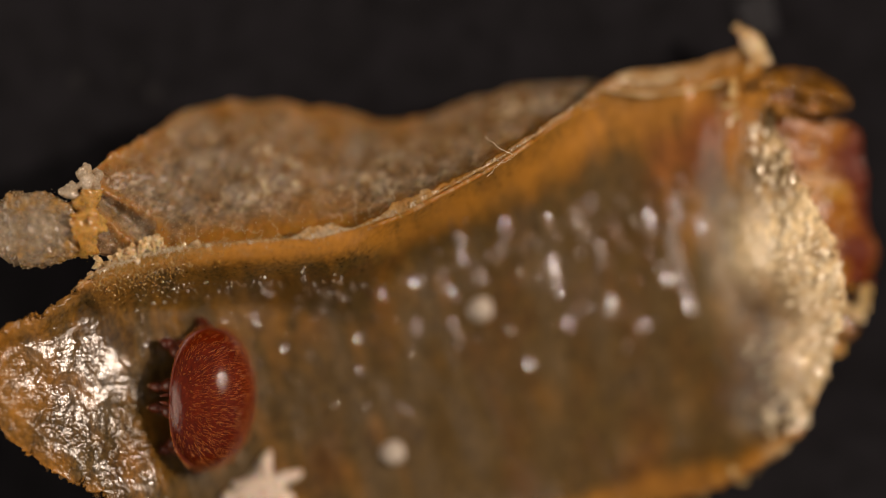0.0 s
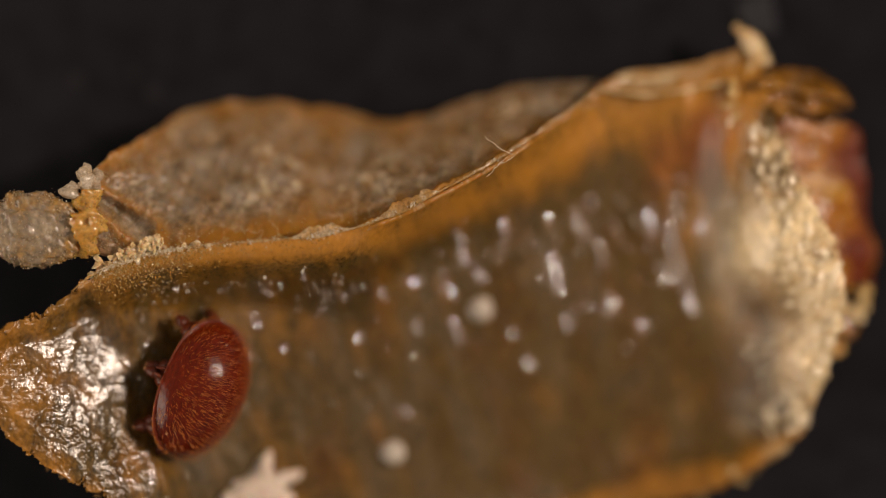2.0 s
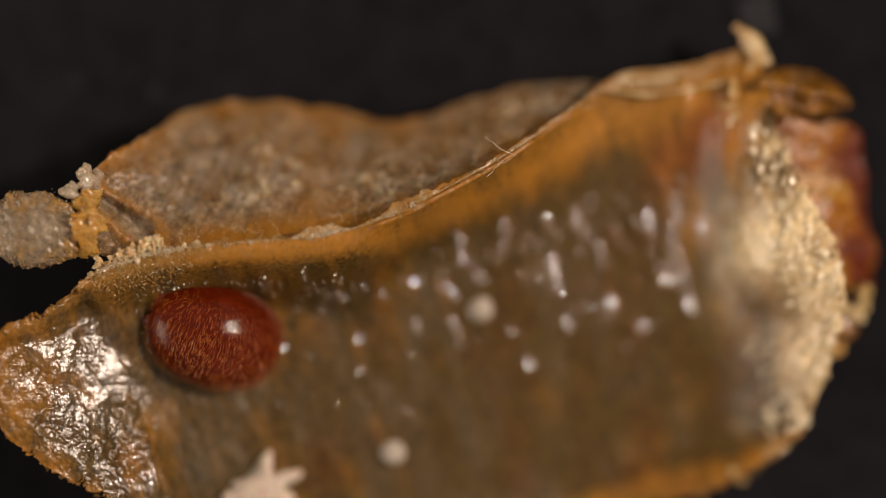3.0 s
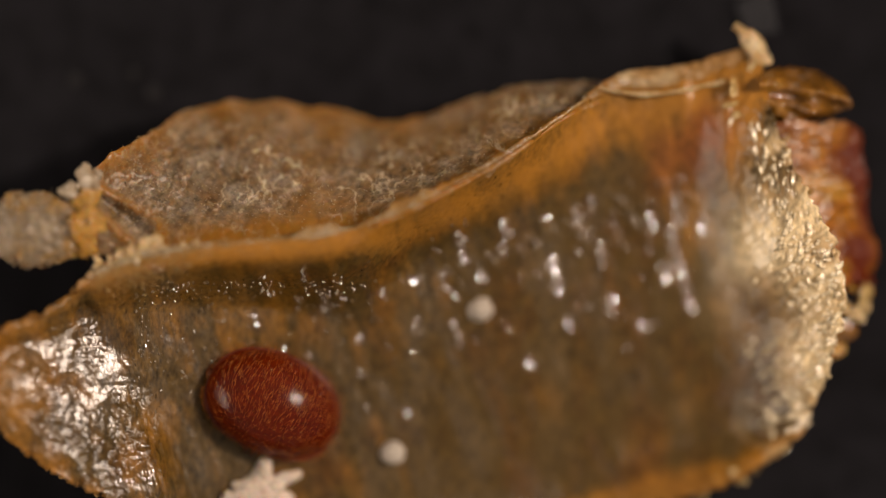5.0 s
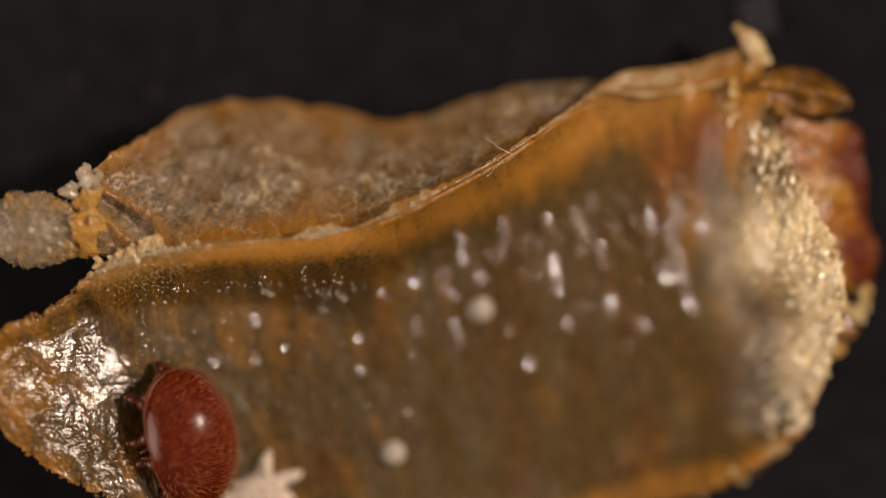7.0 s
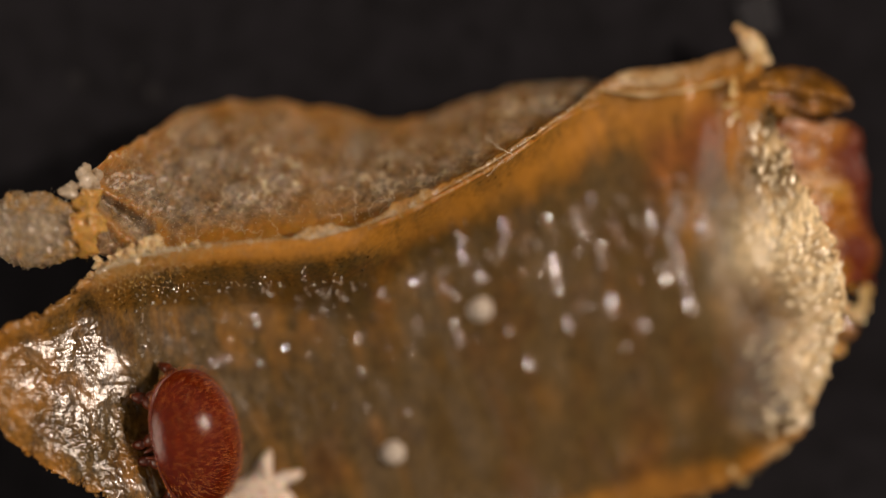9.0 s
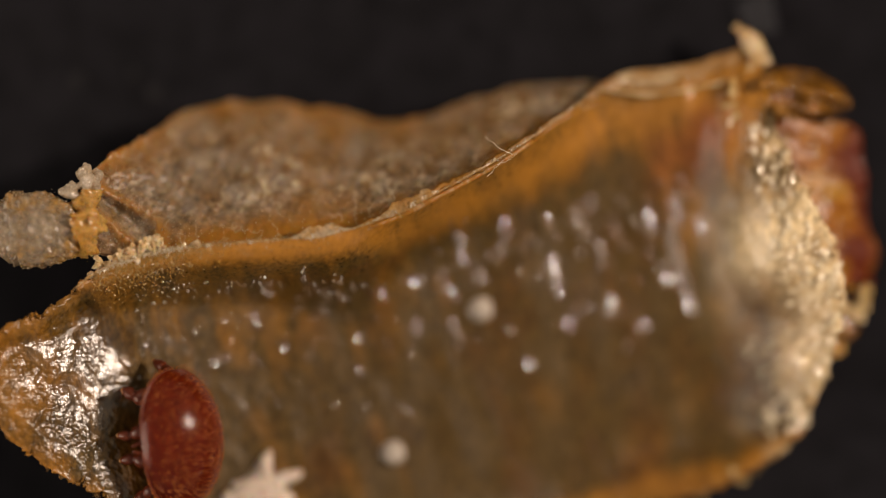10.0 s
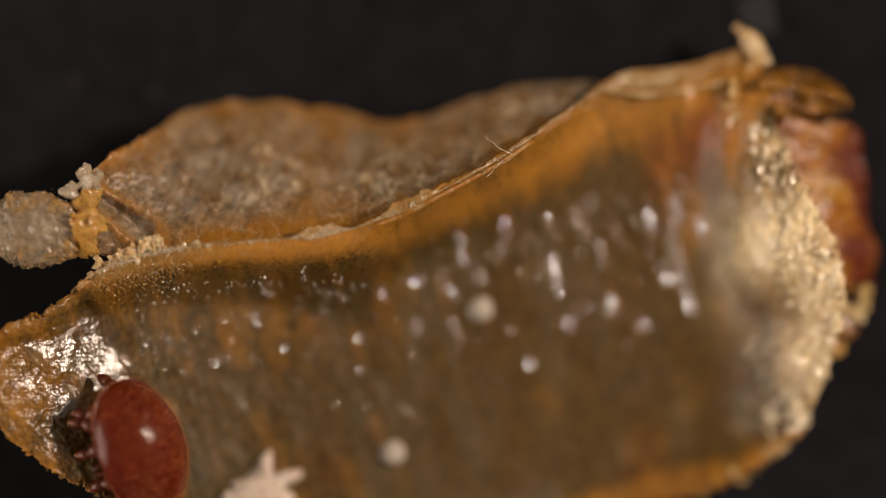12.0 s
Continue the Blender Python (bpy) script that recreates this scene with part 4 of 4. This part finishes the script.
# time, place of the body's middle, heading and raised nose in degrees
MITE_ROWS = [
    (0.0, -2.468, -1.617, 178, 19), (0.5, -2.468, -1.617, 177, 19), (0.8, -2.504, -1.598, 175, 19), (1.0, -2.480, -1.599, 174, 19), (1.5, -2.480, -1.599, 174, 19), (1.8, -2.492, -1.563, 170, 19),
    (2.0, -2.565, -1.514, 158, 19), (2.2, -2.608, -1.428, 146, 14), (2.4, -2.666, -1.343, 122, 8), (2.5, -2.593, -1.270, 108, 5), (2.6, -2.575, -1.233, 99, 4), (2.8, -2.484, -1.003, 86, 2),
    (3.0, -2.411, -0.930, 72, 0), (3.2, -2.326, -0.863, 62, 0), (3.6, -2.092, -0.906, 22, 0), (4.1, -1.849, -1.149, -30, 0), (4.5, -1.752, -1.454, -72, 0), (4.8, -1.740, -1.576, -93, 0),
    (4.9, -1.789, -1.613, -103, 0), (5.0, -1.807, -1.685, -115, 0), (5.1, -1.880, -1.777, -130, 3), (5.2, -1.911, -1.807, -146, 6), (5.3, -2.050, -1.837, -156, 9), (5.4, -2.201, -1.861, -160, 12),
    (5.5, -2.365, -1.898, -163, 14), (5.7, -2.467, -2.013, -165, 14), (5.9, -2.601, -2.049, -165, 14), (6.1, -2.679, -2.055, -165, 14), (6.5, -2.679, -2.048, -165, 15), (7.2, -2.673, -2.048, -165, 15),
    (8.8, -2.613, -2.055, -166, 16), (9.0, -2.630, -2.054, -166, 16), (9.3, -2.662, -2.091, -168, 21), (9.5, -2.788, -2.084, -172, 24), (9.7, -2.800, -2.060, -173, 24), (10.3, -2.782, -2.060, -174, 22),
    (10.5, -2.879, -2.133, -172, 22), (10.7, -2.988, -2.169, -166, 19), (10.9, -3.105, -2.217, -156, 17), (11.0, -3.123, -2.218, -154, 15), (11.2, -3.183, -2.290, -141, 12), (11.4, -3.081, -2.339, -140, 12),
    (11.6, -3.111, -2.333, -141, 12), (11.8, -3.121, -2.260, -148, 14), (12.0, -3.211, -2.156, -158, 18),
]


def mite_pose(x, y, heading, raised):
    e = 0.5
    gx = float(floor_height(x + e, y) - floor_height(x - e, y)) / (2 * e)
    gy = float(floor_height(x, y + e) - floor_height(x, y - e)) / (2 * e)
    climb = 0.26 * float(smooth((-2.3 - x) / 0.6))
    up = Vector((-gx, -gy, 1)).normalized()
    ahead = Vector((math.cos(radians(heading)), math.sin(radians(heading)), 0))
    ahead = (ahead - up * ahead.dot(up)).normalized()
    side = up.cross(ahead)
    turn = Matrix.Rotation(radians(-raised), 3, side)
    ahead, up = turn @ ahead, turn @ up
    m = Matrix((ahead, side, up)).transposed().to_4x4()
    back = 0.17 * math.sin(radians(raised))
    bx, by = x - 0.35 * up.x - back * ahead.x, y - 0.35 * up.y - back * ahead.y
    m.translation = Vector((bx, by, float(floor_height(bx, by)) + climb + 0.02 + 0.35 * math.sin(radians(raised)))) * MM
    return m


def motions():
    walk(the_mite, [(t, mite_pose(x, y, h, n)) for t, x, y, h, n in MITE_ROWS])
    # legs step while the body moves or turns, and feel about a little at rest
    times = [i * 0.2 for i in range(61)]
    rows = np.array(MITE_ROWS)
    busy = []
    for t in times:
        lo, hi = max(0, t - 0.15), min(12, t + 0.15)
        d = [np.interp(hi, rows[:, 0], rows[:, c]) - np.interp(lo, rows[:, 0], rows[:, c]) for c in (1, 2, 3)]
        busy.append(min(1.0, (math.hypot(d[0], d[1]) * 3 + abs(d[2]) / 20)))
    for leg, at, k, side in mite_legs:
        phase = (k % 2 == 0) * math.pi + (side > 0) * math.pi
        out = []
        for i, t in enumerate(times):
            swing = (3 + 15 * busy[i]) * math.sin(t * 9.0 + phase + 0.7 * k)
            lift = (1.5 + 6 * busy[i]) * math.cos(t * 9.0 + phase + 0.7 * k)
            out.append((t, pose(at[0] * MM, at[1] * MM, at[2] * MM, 0, -lift, swing)))
        walk(leg, out)


motions()
